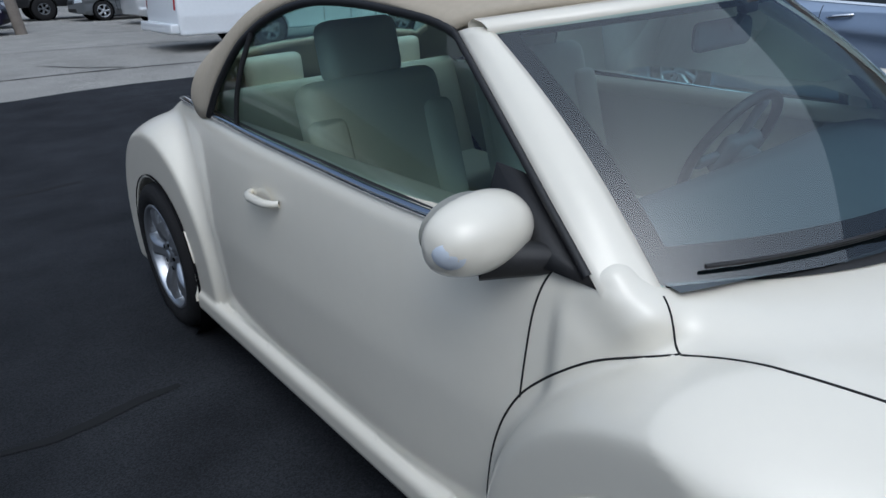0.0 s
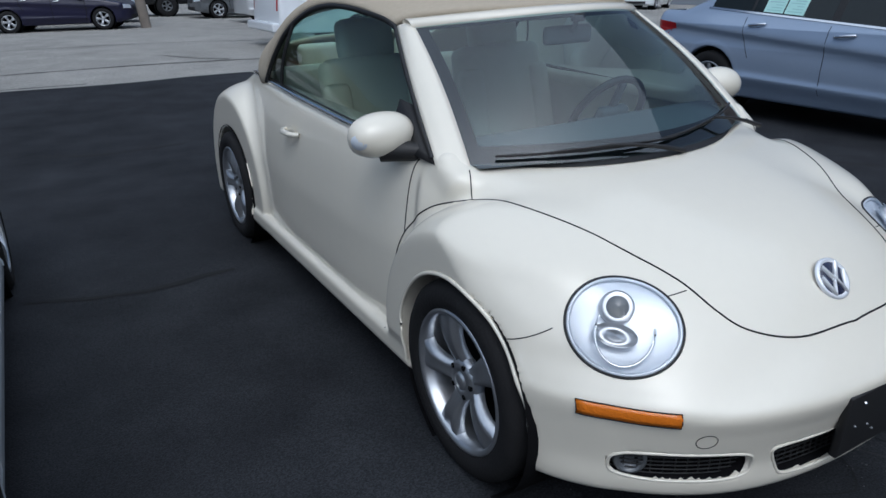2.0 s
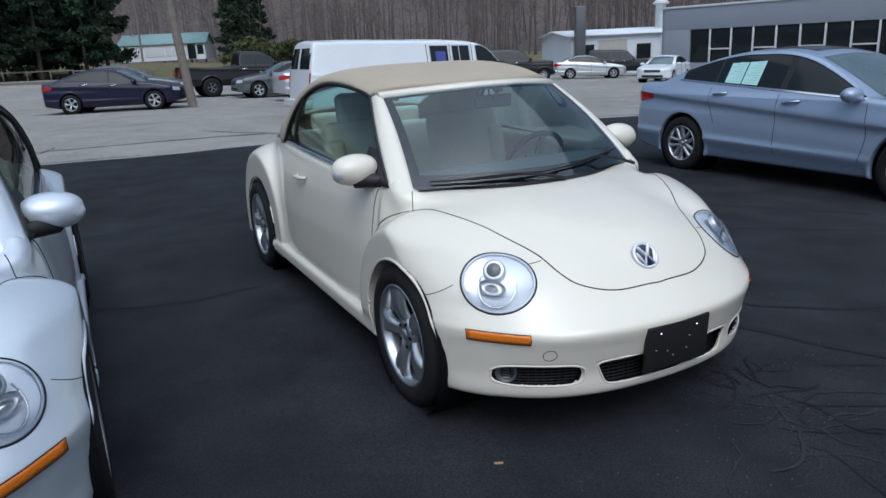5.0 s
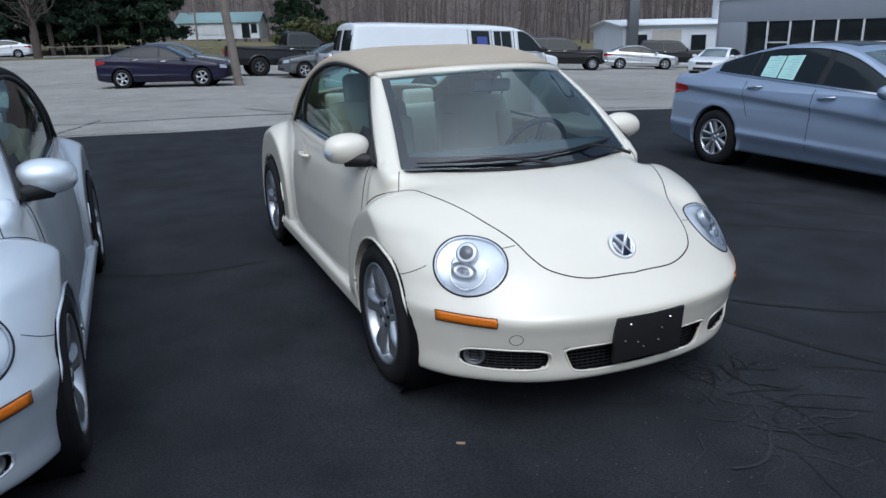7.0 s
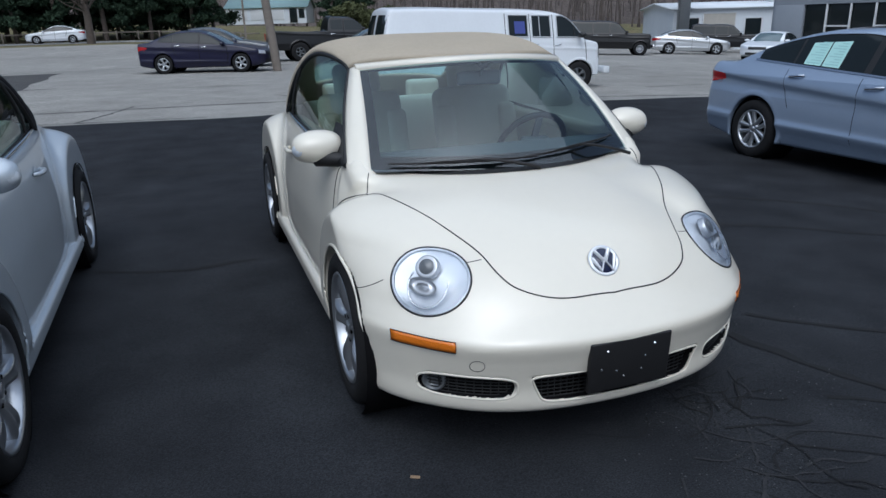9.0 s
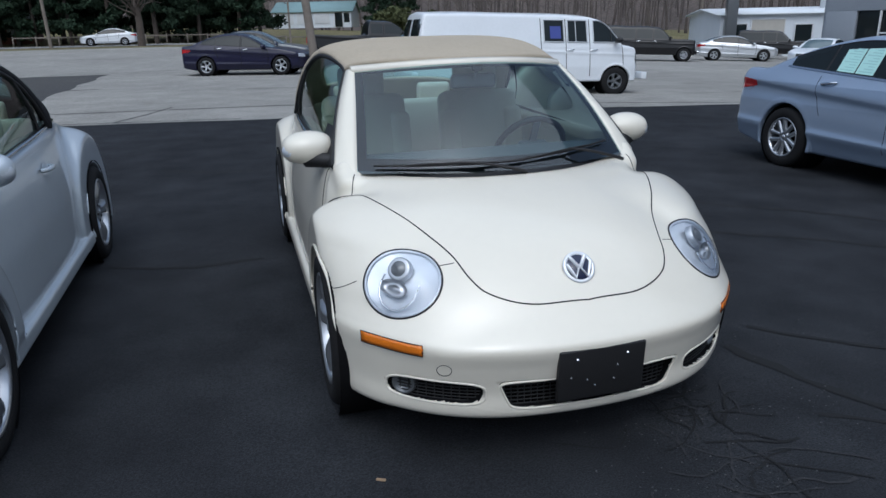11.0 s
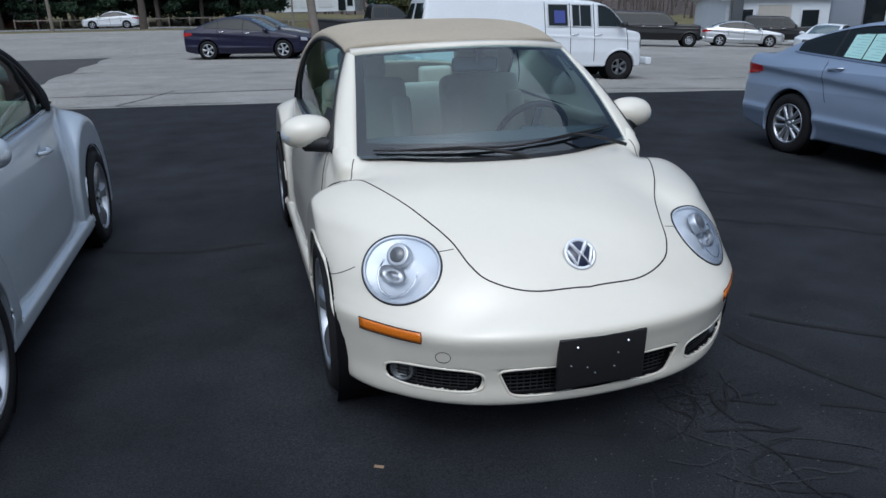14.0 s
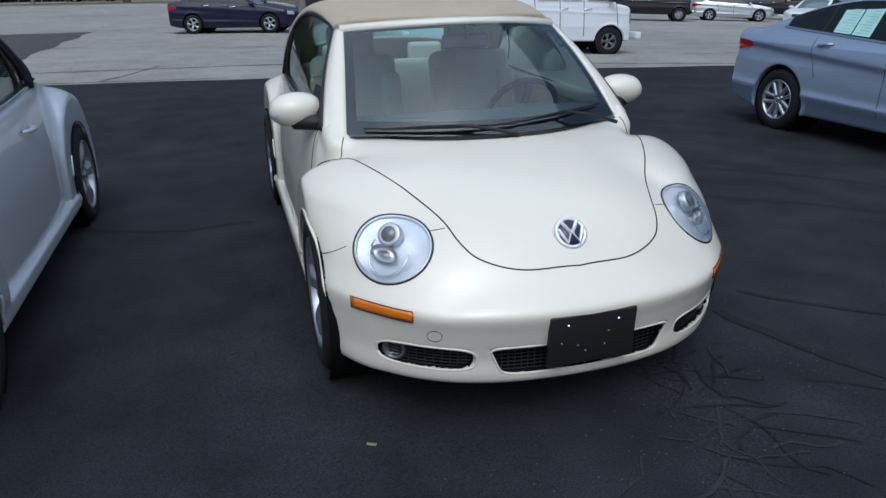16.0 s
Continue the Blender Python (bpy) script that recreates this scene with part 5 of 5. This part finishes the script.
def ribbon(name, pts, width, m, lift, jitter=0.0):
    pts = np.array(pts, float)
    s = np.r_[0, np.cumsum(np.linalg.norm(np.diff(pts, axis=0), axis=1))]
    n = max(8, int(s[-1] / 0.12))
    u = np.linspace(0, s[-1], n)
    P = np.stack([hermite(s, pts[:, 0])(u), hermite(s, pts[:, 1])(u)], 1) + jitter * np.random.randn(n, 2)
    T = np.gradient(P, axis=0)
    T /= np.linalg.norm(T, axis=1)[:, None]
    N = np.stack([-T[:, 1], T[:, 0]], 1)
    w = width * (0.6 + 0.8 * np.random.rand(n))[:, None] / 2
    A, B = P + N * w, P - N * w
    return grid_mesh(name, np.stack([np.stack([Q[:, 0], Q[:, 1], height(Q[:, 0], Q[:, 1]) + lift], -1) for Q in (A, B)], 1))


old_lot, asphalt = bpy.data.objects["old_lot"], bpy.data.objects["asphalt"]
for pts, w in (([(-12, 12.4), (-4, 11.2), (0, 10.9), (5, 10.2), (12, 9.2), (20, 7)], 0.10), ([(-9, 9.95), (-5, 9.55), (-1, 9.0)], 0.07), ([(-3.1, 9.3), (-2.6, 10.6), (-2.3, 11.6)], 0.06), ([(-14, 16.5), (-8, 17.2), (-4.5, 17.6)], 0.12), ([(-3, 16.0), (2, 15.2), (4, 14.8)], 0.05),
               ([(0.6, 12.5), (1.0, 11.6), (1.6, 10.9)], 0.06), ([(-7.5, 26), (-4.4, 26.2), (-1, 27.5)], 0.14), ([(9, 16), (13, 15.4), (18, 15.8)], 0.06), ([(10, 12), (14, 12.6)], 0.08), ([(-9, 40), (2, 38), (12, 37)], 0.12), ([(3.0, 19.6), (5.0, 19.0), (9, 18.6)], 0.08)):
    part("crack", ribbon("crack", pts, w, CRACK, 0.004, 0.012), CRACK, old_lot)
for pts, w in (([(1.05, -1.35), (1.15, -1.75), (1.35, -2.15), (1.45, -2.6), (1.42, -3.0)], 0.05), ([(1.3, -1.2), (1.75, -1.6), (2.2, -1.75)], 0.03), ([(2.0, 2.1), (2.8, 1.2), (3.6, 0.6), (4.2, -0.2)], 0.05), ([(2.2, 4.9), (3.4, 4.3), (4.1, 4.0)], 0.05), ([(1.5, 0.6), (2.4, 0.3), (3.4, -0.4), (4.1, -1.0)], 0.04), ([(2.6, 6.2), (4.0, 5.7), (5.4, 5.7)], 0.04),
               ([(-1.9, 4.3), (-1.2, 4.0), (-0.6, 4.0)], 0.05), ([(-2.0, 0.9), (-1.4, 0.7), (-1.0, 0.75)], 0.04), ([(1.0, -2.0), (1.6, -2.4), (2.3, -2.5), (2.9, -2.3)], 0.03)):
    part("tar_line", ribbon("tar_line", pts, w, TAR, 0.009, 0.010), TAR, asphalt)
# a web of fine broken cracks beside the nose of the cream car
web = np.random.default_rng(14)
CRUMB = mat("crumbled asphalt", (0.021, 0.022, 0.025), 0.95, 0, 0, 0.5, 60)
for k in range(34):
    q = web.random()
    x, y = 0.44 - 0.05 * q + 0.13 * web.normal() * (0.5 + q), -1.55 - 0.95 * q + 0.06 * web.normal()
    a, pts = -1.2 + 0.5 * web.normal() + (1.5 if k % 3 == 0 else 0), [(x, y)]
    for _ in range(4 + int(4 * web.random())):
        a += 0.45 * web.normal()
        l = 0.03 + 0.07 * web.random()
        pts.append((pts[-1][0] + l * math.cos(a), pts[-1][1] + l * math.sin(a)))
    part("crack", ribbon("crack", pts, 0.006 + 0.006 * web.random(), CRUMB, 0.0085 + 0.0001 * k, 0.004), TAR if k % 2 else CRUMB, asphalt)
# grit scraped up on the asphalt: uncounted flakes
rng = np.random.default_rng(3)
V, Fs = [], []
spots = [(0.42, -1.9, 0.16, 70), (0.38, -2.2, 0.18, 70), (0.45, -1.65, 0.12, 50), (0.75, -2.3, 0.4, 30), (-0.9, -1.35, 0.25, 40), (-0.25, -2.35, 0.3, 70), (0.35, -2.3, 0.15, 50), (1.05, -1.9, 0.12, 60), (1.35, -2.3, 0.15, 90), (2.0, -1.3, 0.3, 60), (1.1, -1.3, 0.1, 30), (-1.3, -1.2, 0.25, 50), (1.8, 0.2, 0.5, 30), (0.0, -1.6, 1.2, 60), (-1.4, -0.6, 0.8, 40), (2.4, -0.4, 0.8, 40)]
for cx, cy, sp, n in spots:
    for _ in range(n):
        x, y = cx + sp * rng.normal() * 1.3, cy + sp * rng.normal() * 0.5
        r, t = 0.0015 + 0.0045 * rng.random() ** 3, rng.random() * 6.28
        k = len(V)
        for j in range(4):
            V.append((x + r * math.cos(t + j * 1.57), y + r * math.sin(t + j * 1.57) * 0.7, 0.008))
        V.append((x, y, 0.008 + r * 0.7))
        Fs += [(k + j, k + (j + 1) % 4, k + 4) for j in range(4)]
tagged(part("grit", mesh_of("grit", V, Fs, False), CHALK), "pale grit flakes scattered on asphalt", "grit", kind="stuff")
WOOD = mat("weathered wood", (0.28, 0.20, 0.12), 0.8, 0, 0, 0.25, 30)
tagged(part("wood_chip", box("wood_chip", (0.034, 0.012, 0.008), (0, 0, 0.004), 0.002, 1), WOOD, at=pose(-0.74, -1.90, 0.006, 0, 0, -28)), "small brown wood chip lying on asphalt", "wood chip")

# ---- utility pole, buildings ----
POLEM = mat("weathered pole wood", (0.20, 0.175, 0.15), 0.9, 0, 0, 0.25, 5, 0.5, 30)
def utility_pole(x, y, lean, tall, r, label):
    t = np.linspace(0, 1, 12)
    z0 = float(height(x, y))
    p = thing("utility_pole", label, "pole", "utility poles", Matrix.Translation((x, y, z0)))
    part("shaft", tube("shaft", np.stack([lean * tall * t, 0 * t, -0.1 + tall * t], 1), r * (1 - 0.3 * t), 12), POLEM, p)
    part("cross_arm", box("cross_arm", (2.2, 0.10, 0.12), (lean * tall * 0.93, 0.1, tall * 0.93), 0.01), POLEM, p)
    return p


utility_pole(1.76, 21.3, -0.085, 9.5, 0.15, "leaning grey wooden utility pole beside the navy saloon")
utility_pole(4.6, 66, 0.0, 10, 0.10, "distant wooden utility pole")
utility_pole(-14.5, 60.5, -0.03, 9, 0.14, "grey wooden pole by the road")
utility_pole(46.0, 62, 0.0, 11, 0.15, "wooden utility pole behind the shed")
WALLGREY = mat("grey wall paint", (0.27, 0.30, 0.345), 0.8, 0, 0, 0.05, 1.5)
WALLWHITE = mat("white metal siding", (0.66, 0.70, 0.74), 0.6, 0, 0, 0.05, 1.0)
TEALROOF = mat("teal roof", (0.20, 0.30, 0.31), 0.7, 0, 0, 0.08, 2)
BRICK = mat("red brick", (0.20, 0.085, 0.065), 0.9, 0, 0, 0.2, 6)
TRIM = mat("pale trim", (0.62, 0.64, 0.66), 0.6, 0, 0, 0.05, 3)
BEIGE = mat("beige door", (0.42, 0.40, 0.36), 0.8, 0, 0, 0.1, 3)
LAMPGLOW = bpy.data.materials.new("lit tube")
LAMPGLOW.use_nodes = True
LAMPGLOW.node_tree.nodes["Principled BSDF"].inputs["Emission Color"].default_value = (1, 0.93, 0.75, 1)
LAMPGLOW.node_tree.nodes["Principled BSDF"].inputs["Emission Strength"].default_value = 1.5


def showroom():
    """Runs along its own -y from a corner; the front looks towards -x."""
    b = thing("showroom_building", "low grey showroom building with a long band of dark windows", "building", at=pose(32.6, 31.4, -1.35, 0, 0, 16))
    L, H = 48.0, 4.5
    part("wall", box("wall", (0.3, L, 1.15), (0.15, -L / 2, 0.575), 0.01), WALLGREY, b)
    part("wall", box("wall", (0.3, L, 1.35), (0.15, -L / 2, 3.825), 0.01), WALLGREY, b)
    part("wall", box("wall", (0.3, 1.75, 2.0), (0.15, -0.875, 2.15), 0.01), WALLGREY, b)
    part("wall", box("wall", (14, 0.3, H), (7.3, 0.16, H / 2), 0.01), WALLGREY, b)
    part("wall", box("wall", (14, 0.3, H), (7.3, -L - 0.16, H / 2), 0.01), WALLGREY, b)
    part("wall", box("wall", (0.3, L, H), (14.4, -L / 2, H / 2), 0.01), WALLGREY, b)
    part("roof", box("roof", (14.2, L, 0.2), (7.35, -L / 2, H - 0.35), 0.01), WALLGREY, b)
    part("parapet_trim", box("parapet_trim", (0.4, L + 0.4, 0.12), (0.13, -L / 2, H + 0.02), 0.02), TRIM, b)
    part("floor", box("floor", (14, L, 0.1), (7.3, -L / 2, 0.1), 0.01), BEIGE, b)
    y = -1.75
    k = 0
    while y > -L + 2:
        w = 1.32
        win = new("window")
        win.parent = b
        part("pane", box("pane", (0.03, w - 0.10, 1.96), (0.18, y - w / 2, 2.15), 0.003), DARKGLASS, win)
        part("mullion", box("mullion", (0.12, 0.09, 2.0), (0.06, y - w, 2.15), 0.01), TRIM, win)
        if k % 2:
            part("transom", box("transom", (0.10, w - 0.09, 0.08), (0.08, y - w / 2, 1.95), 0.01), TRIM, win)
        y -= w
        k += 1
    part("roof_vent", lathe("roof_vent", [(0.001, 0.0), (0.14, 0.0), (0.14, 0.2), (0.001, 0.26)], 14), TRIM, b, at=pose(0.6, -10.2, H, 0, -90, 0))
    return b


showroom()


def gabled(name, label, at, w, d, h, rise, wall_mat, roof_mat, openings, ridge_x=True):
    b = thing(name, label, "building", at=at)
    hw, hd = w / 2, d / 2
    V = [(-hw, -hd, 0), (hw, -hd, 0), (hw, hd, 0), (-hw, hd, 0), (-hw, -hd, h), (hw, -hd, h), (hw, hd, h), (-hw, hd, h), (-hw, 0, h + rise), (hw, 0, h + rise)]
    part("wall", mesh_of("wall", V, [(0, 1, 5, 4), (2, 3, 7, 6), (1, 2, 6, 9, 5), (3, 0, 4, 8, 7)], False), wall_mat, b)
    o = 0.35
    R = [(-hw - o, -hd - o, h - o * rise / hd), (hw + o, -hd - o, h - o * rise / hd), (hw + o, 0, h + rise + 0.06), (-hw - o, 0, h + rise + 0.06), (-hw - o, hd + o, h - o * rise / hd), (hw + o, hd + o, h - o * rise / hd)]
    part("roof", thick(mesh_of("roof", R, [(0, 1, 2, 3), (3, 2, 5, 4)], False), 0.12), roof_mat, b)
    for nm, x, z, ww, hh, m in openings:
        win = part(nm, box(nm, (ww, 0.10, hh), (x, -hd - 0.02, z), 0.01), m, b)
        part("frame_trim", join("frame_trim", [box("a", (ww + 0.16, 0.14, 0.08), (x, -hd - 0.03, z + hh / 2 + 0.04), 0.01), box("b", (0.08, 0.14, hh), (x - ww / 2 - 0.04, -hd - 0.03, z), 0.01), box("c", (0.08, 0.14, hh), (x + ww / 2 + 0.04, -hd - 0.03, z), 0.01)]), TRIM, win)
    return b


shed = gabled("metal_shed", "white metal shed with a shallow roof and vent stacks", pose(42.9, 48.0, -1.4, 0, 0, -24), 11, 12, 3.3, 0.4, WALLWHITE, WALLWHITE,
              [("window", -4.2, 1.9, 1.3, 1.2, DARKGLASS), ("roll_door", -2.0, 1.5, 2.4, 2.6, BEIGE), ("window", 0.6, 1.8, 1.2, 1.2, DARKGLASS), ("sliding_door", 3.6, 1.7, 3.0, 3.0, BEIGE)])
part("vent_stack", lathe("vent_stack", [(0.45, -1.5), (0.45, 1.2), (0.7, 1.2), (0.7, 1.35), (0.001, 1.9)], 14), TRIM, shed, at=pose(3.6, -1.5, 4.4, 0, -90, 0))
part("exhaust_duct", box("exhaust_duct", (0.8, 0.8, 5.2), (-4.9, -6.6, 2.9), 0.05), GREYP, shed)
gabled("long_house", "white roadside house with a teal roof", pose(13.8, 121, 1.5, 0, 0, -18), 12.6, 9, 2.6, 1.5, WALLWHITE, TEALROOF,
       [("window", -4.6, 1.5, 3.0, 1.8, TRIM), ("window", -1.2, 1.5, 2.4, 1.8, TRIM), ("window", 1.6, 1.5, 2.2, 1.8, TRIM), ("door", 4.3, 1.2, 1.2, 2.2, DARKGLASS), ("window", 5.6, 1.5, 0.9, 1.4, DARKGLASS)])
gabled("brick_house", "red brick house with a white upper storey", pose(-27.5, 86, 0.5, 0, 0, 5), 13, 9, 2.6, 0.2, BRICK, WALLWHITE, [("window", 4.9, 1.7, 1.0, 1.6, WALLWHITE), ("window", 1.7, 1.7, 1.0, 1.6, WALLWHITE), ("window", -2.0, 1.7, 1.0, 1.6, WALLWHITE)])
tagged(part("upper_storey", box("upper_storey", (13.2, 9.2, 4.0), (0, 0, 2.0), 0.03), WALLWHITE, at=pose(-27.5, 86, 3.25, 0, 0, 5)), "plain white upper storey of the brick house", "building")

# ---- trees ----
BARK = mat("bark", (0.085, 0.07, 0.06), 0.95, 0, 0, 0.3, 4)
NEEDLE = mat("pine needles", (0.026, 0.044, 0.027), 0.9, 0, 0, 0.35, 1.5, spread=0.25, spec=0.15)
SCRUB = mat("olive shrub leaves", (0.085, 0.095, 0.045), 0.9, 0, 0, 0.35, 1.0, spread=0.2, spec=0.15)
HILLM = ground_material("leaf litter hillside", (0.078, 0.066, 0.060), (0.12, 0.10, 0.09), 0.03, 1.0, 0.5, 2)
STEM = mat("bare winter wood", (0.15, 0.13, 0.12), 0.95, 0, 0, 0.35, 0.2, spec=0.1)


def clumps(centres, size, n, seed, droop=0.0):
    """Many small needle or leaf tufts round given centres: crossed slivers with gaps between."""
    g = np.random.default_rng(seed)
    V, Fs = [], []
    for c, r in zip(centres, size):
        d = g.normal(size=(n, 3))
        d /= np.linalg.norm(d, axis=1)[:, None]
        p = c + d * r * (0.35 + 0.65 * g.random((n, 1))) * [1, 1, 0.55]
        a = g.normal(size=(n, 3)) * r * 0.20
        b = g.normal(size=(n, 3)) * r * 0.10
        a[:, 2] -= droop * r
        k = len(V)
        for i in range(n):
            V += [tuple(p[i] - a[i] * 0.5), tuple(p[i] + b[i]), tuple(p[i] + a[i]), tuple(p[i] - b[i])]
            Fs.append((k + 4 * i, k + 4 * i + 1, k + 4 * i + 2, k + 4 * i + 3))
    return V, Fs


def pine_meshes(seed):
    g = np.random.default_rng(seed)
    h = 11 + 3 * g.random()
    t = np.linspace(0, 1, 8)
    trunk = tube("trunk", np.stack([0.2 * np.sin(t * 3 + seed), 0.15 * np.cos(t * 2), h * t], 1), 0.22 * (1 - 0.85 * t) + 0.02, 8)
    C, S = [], []
    for z in np.linspace(0.16 * h, h, 16):
        w = 2.9 * (1 - (z / h) ** 1.6) ** 0.7 + 0.3
        for _ in range(5):
            th, q = g.random() * 6.28, w * (0.35 + 0.65 * g.random())
            C.append((q * math.cos(th), q * math.sin(th), z + 0.5 * g.normal()))
            S.append(0.55 + 0.5 * g.random())
    V, Fs = clumps(np.array(C), S, 125, seed)
    return trunk, mesh_of("crown", V, Fs, False)


PINES = [pine_meshes(s) for s in (11, 12, 13)]
places = [(-24, 80), (-20.5, 77), (-17, 80), (-13.5, 78), (-10.5, 81), (-7, 78), (-4.2, 81), (-1.0, 79), (1.6, 82), (-22, 86), (-15, 87), (-9, 88), (-3, 88), (23, 116), (-30, 95), (-36, 90), (-42, 84), (-26, 75), (-18.5, 74.5), (-12, 75.5), (-5.6, 75.5), (0.4, 76.5), (-8.5, 84), (-0.5, 85), (2.8, 90), (-18, 90), (26, 121), (29, 125), (-3.5, 74), (-7.5, 73.5), (-15.5, 73.5), (-21.5, 73)]
for i, (x, y) in enumerate(places):
    tr, cr = PINES[i % 3]
    p = thing("pine_tree", "dark green pine tree with bare lower trunk", "tree", "roadside pines", pose(x, y, float(height(x, y)) - 0.1, 0, 0, 67 * i) @ Matrix.Scale(0.85 + 0.3 * ((i * 7) % 5) / 5, 4))
    part("trunk", tr, BARK, p)
    part("crown", cr, NEEDLE, p)


def bare_limbs(h, seed, twigs=26):
    g = np.random.default_rng(seed)
    out = []
    t = np.linspace(0, 1, 6)
    for _ in range(twigs):
        z, th, l = h * (0.28 + 0.6 * g.random()), g.random() * 6.28, h * (0.16 + 0.2 * g.random())
        d = np.array([math.cos(th), math.sin(th), 0.5 + 0.7 * g.random()])
        pts = np.array([0, 0, z]) + l * t[:, None] * d + 0.05 * l * np.sin(t * 9)[:, None] * g.normal(size=3)
        out.append(tube("limb", pts, 0.07 * (1 - t) + 0.012, 4))
        for _ in range(3):
            k = 2 + int(3 * g.random())
            e = d + 0.8 * g.normal(size=3)
            out.append(tube("limb", pts[k] + 0.4 * l * t[:, None] * e, 0.03 * (1 - t) + 0.008, 3))
    return out


bt = thing("bare_tree", "bare leafless roadside tree with spreading limbs", "tree", at=pose(-7.9, 61.5, 0.2))
part("trunk", tube("trunk", [(0, 0, -0.2), (0.05, 0, 2), (-0.1, 0.1, 4.5), (0.1, 0, 8)], [0.34, 0.27, 0.2, 0.06], 10), BARK, bt)
part("limbs", join("limbs", bare_limbs(8, 5)), BARK, bt)
SHRUB = []
for seed in (21, 22):
    g = np.random.default_rng(seed)
    C = np.stack([g.normal(size=40) * 1.7, g.normal(size=40) * 1.0, 0.5 + 2.0 * g.random(40)], 1)
    V, Fs = clumps(C, 0.5 + 0.3 * g.random(40), 110, seed)
    SHRUB.append((mesh_of("leaves", V, Fs, False), join("stems", [tube("s", [(0.2 * c[0], 0.2 * c[1], 0), tuple(c)], 0.03, 4) for c in C[:12]])))
for i, (x, y, sc) in enumerate(((24.0, 92, 1.3), (22.0, 97, 1.4), (26.5, 99, 1.2), (31, 100, 1.1), (34, 96, 1.0), (30, 62, 0.8), (36, 66, 0.9), (33.5, 64, 0.7))):
    s = thing("shrub", "olive green overgrown shrub", "shrub", "shrubs behind the lot", pose(x, y, float(height(x, y)), 0, 0, 40 * i) @ Matrix.Scale(sc, 4))
    part("leaves", SHRUB[i % 2][0], SCRUB, s)
    part("stems", SHRUB[i % 2][1], BARK, s)

# wooded hillside; its unseen part behind the camera is added to darken horizon reflections
th = np.radians(np.linspace(-180, 180, 220))
rr = np.linspace(118, 420, 40)
TH, RR = np.meshgrid(th, rr, indexing="ij")
HX, HY = RR * np.sin(TH) * 1.0, RR * np.cos(TH)


def hill_z(x, y):
    r = np.hypot(x, y)
    return -1.0 + 62 * smooth01((r - 118) / 260) + 2.5 * np.sin(x * 0.04) * smooth01((r - 130) / 80) + 1.5 * np.sin(x * 0.11 + y * 0.07) * smooth01((r - 130) / 80)


tagged(part("hillside", grid_mesh("hillside", np.stack([HX, HY, hill_z(HX, HY)], -1)), HILLM), "brown wooded hillside in late autumn, closed behind the view by an unseen added part", "hill", kind="structure")
g = np.random.default_rng(9)
V, Fs = [], []
# the last 600 stems stand on the hillside's unseen added part
for i in range(3600):
    t, r = math.radians(-62 + 165 * g.random()) if i < 3000 else math.radians(100 + 200 * g.random()), 122 + 170 * g.random() ** 1.3
    x, y = r * math.sin(t), r * math.cos(t)
    z, h = float(hill_z(x, y)), 9 + 8 * g.random()
    w = 0.10 + 0.14 * g.random()
    lx, ly = 0.8 * g.normal(), 0.8 * g.normal()
    k = len(V)
    for j in range(3):
        a = 2.09 * j
        V.append((x + w * math.cos(a), y + w * math.sin(a), z - 0.5))
    V.append((x + lx, y + ly, z + h))
    Fs += [(k, k + 1, k + 3), (k + 1, k + 2, k + 3), (k + 2, k, k + 3)]
    for _ in range(9):
        q = 0.35 + 0.6 * g.random()
        bx, by, bz = x + lx * q, y + ly * q, z + h * q
        a, l = g.random() * 6.28, 1.2 + 1.8 * g.random()
        ex, ey, ez = bx + l * math.cos(a), by + l * math.sin(a), bz + l * (0.5 + 0.6 * g.random())
        k = len(V)
        V += [(bx, by, bz - 0.07), (bx, by, bz + 0.07), (ex, ey, ez)]
        Fs.append((k, k + 1, k + 2))
tagged(part("far_woods", mesh_of("far_woods", V, Fs, False), STEM), "bare grey-brown winter woods on the hillside", "woods", kind="stuff")
# post and rail fence under the pines
for i in range(14):
    x = -20 + 1.9 * i
    f = thing("fence_panel", "low weathered wooden rail fence under the pines", "fence", "fence under the pines", pose(x, 72.6 + 0.02 * x, float(height(x, 72.6)), 0, 0, 1))
    part("post", box("post", (0.12, 0.12, 0.9), (0, 0, 0.45), 0.01, 1), POLEM, f)
    part("rail", box("rail", (1.9, 0.05, 0.12), (0.95, 0, 0.75), 0.01, 1), POLEM, f)
# overhead lines
WIRE = mat("cable", (0.03, 0.03, 0.03), 0.6)
for k, (z, y0) in enumerate(((8.6, 64.0), (8.1, 64.0), (7.3, 64.3), (9.2, 66.2))):
    t = np.linspace(0, 1, 30)
    tagged(part("overhead_line", tube("overhead_line", np.stack([-70 + 140 * t, y0 + 0 * t, z - 2.0 * np.sin(np.pi * t * 3) ** 2 * 0.3], 1), 0.02, 4), WIRE), "thin dark overhead cable along the road", "cable", "overhead lines", kind="structure")
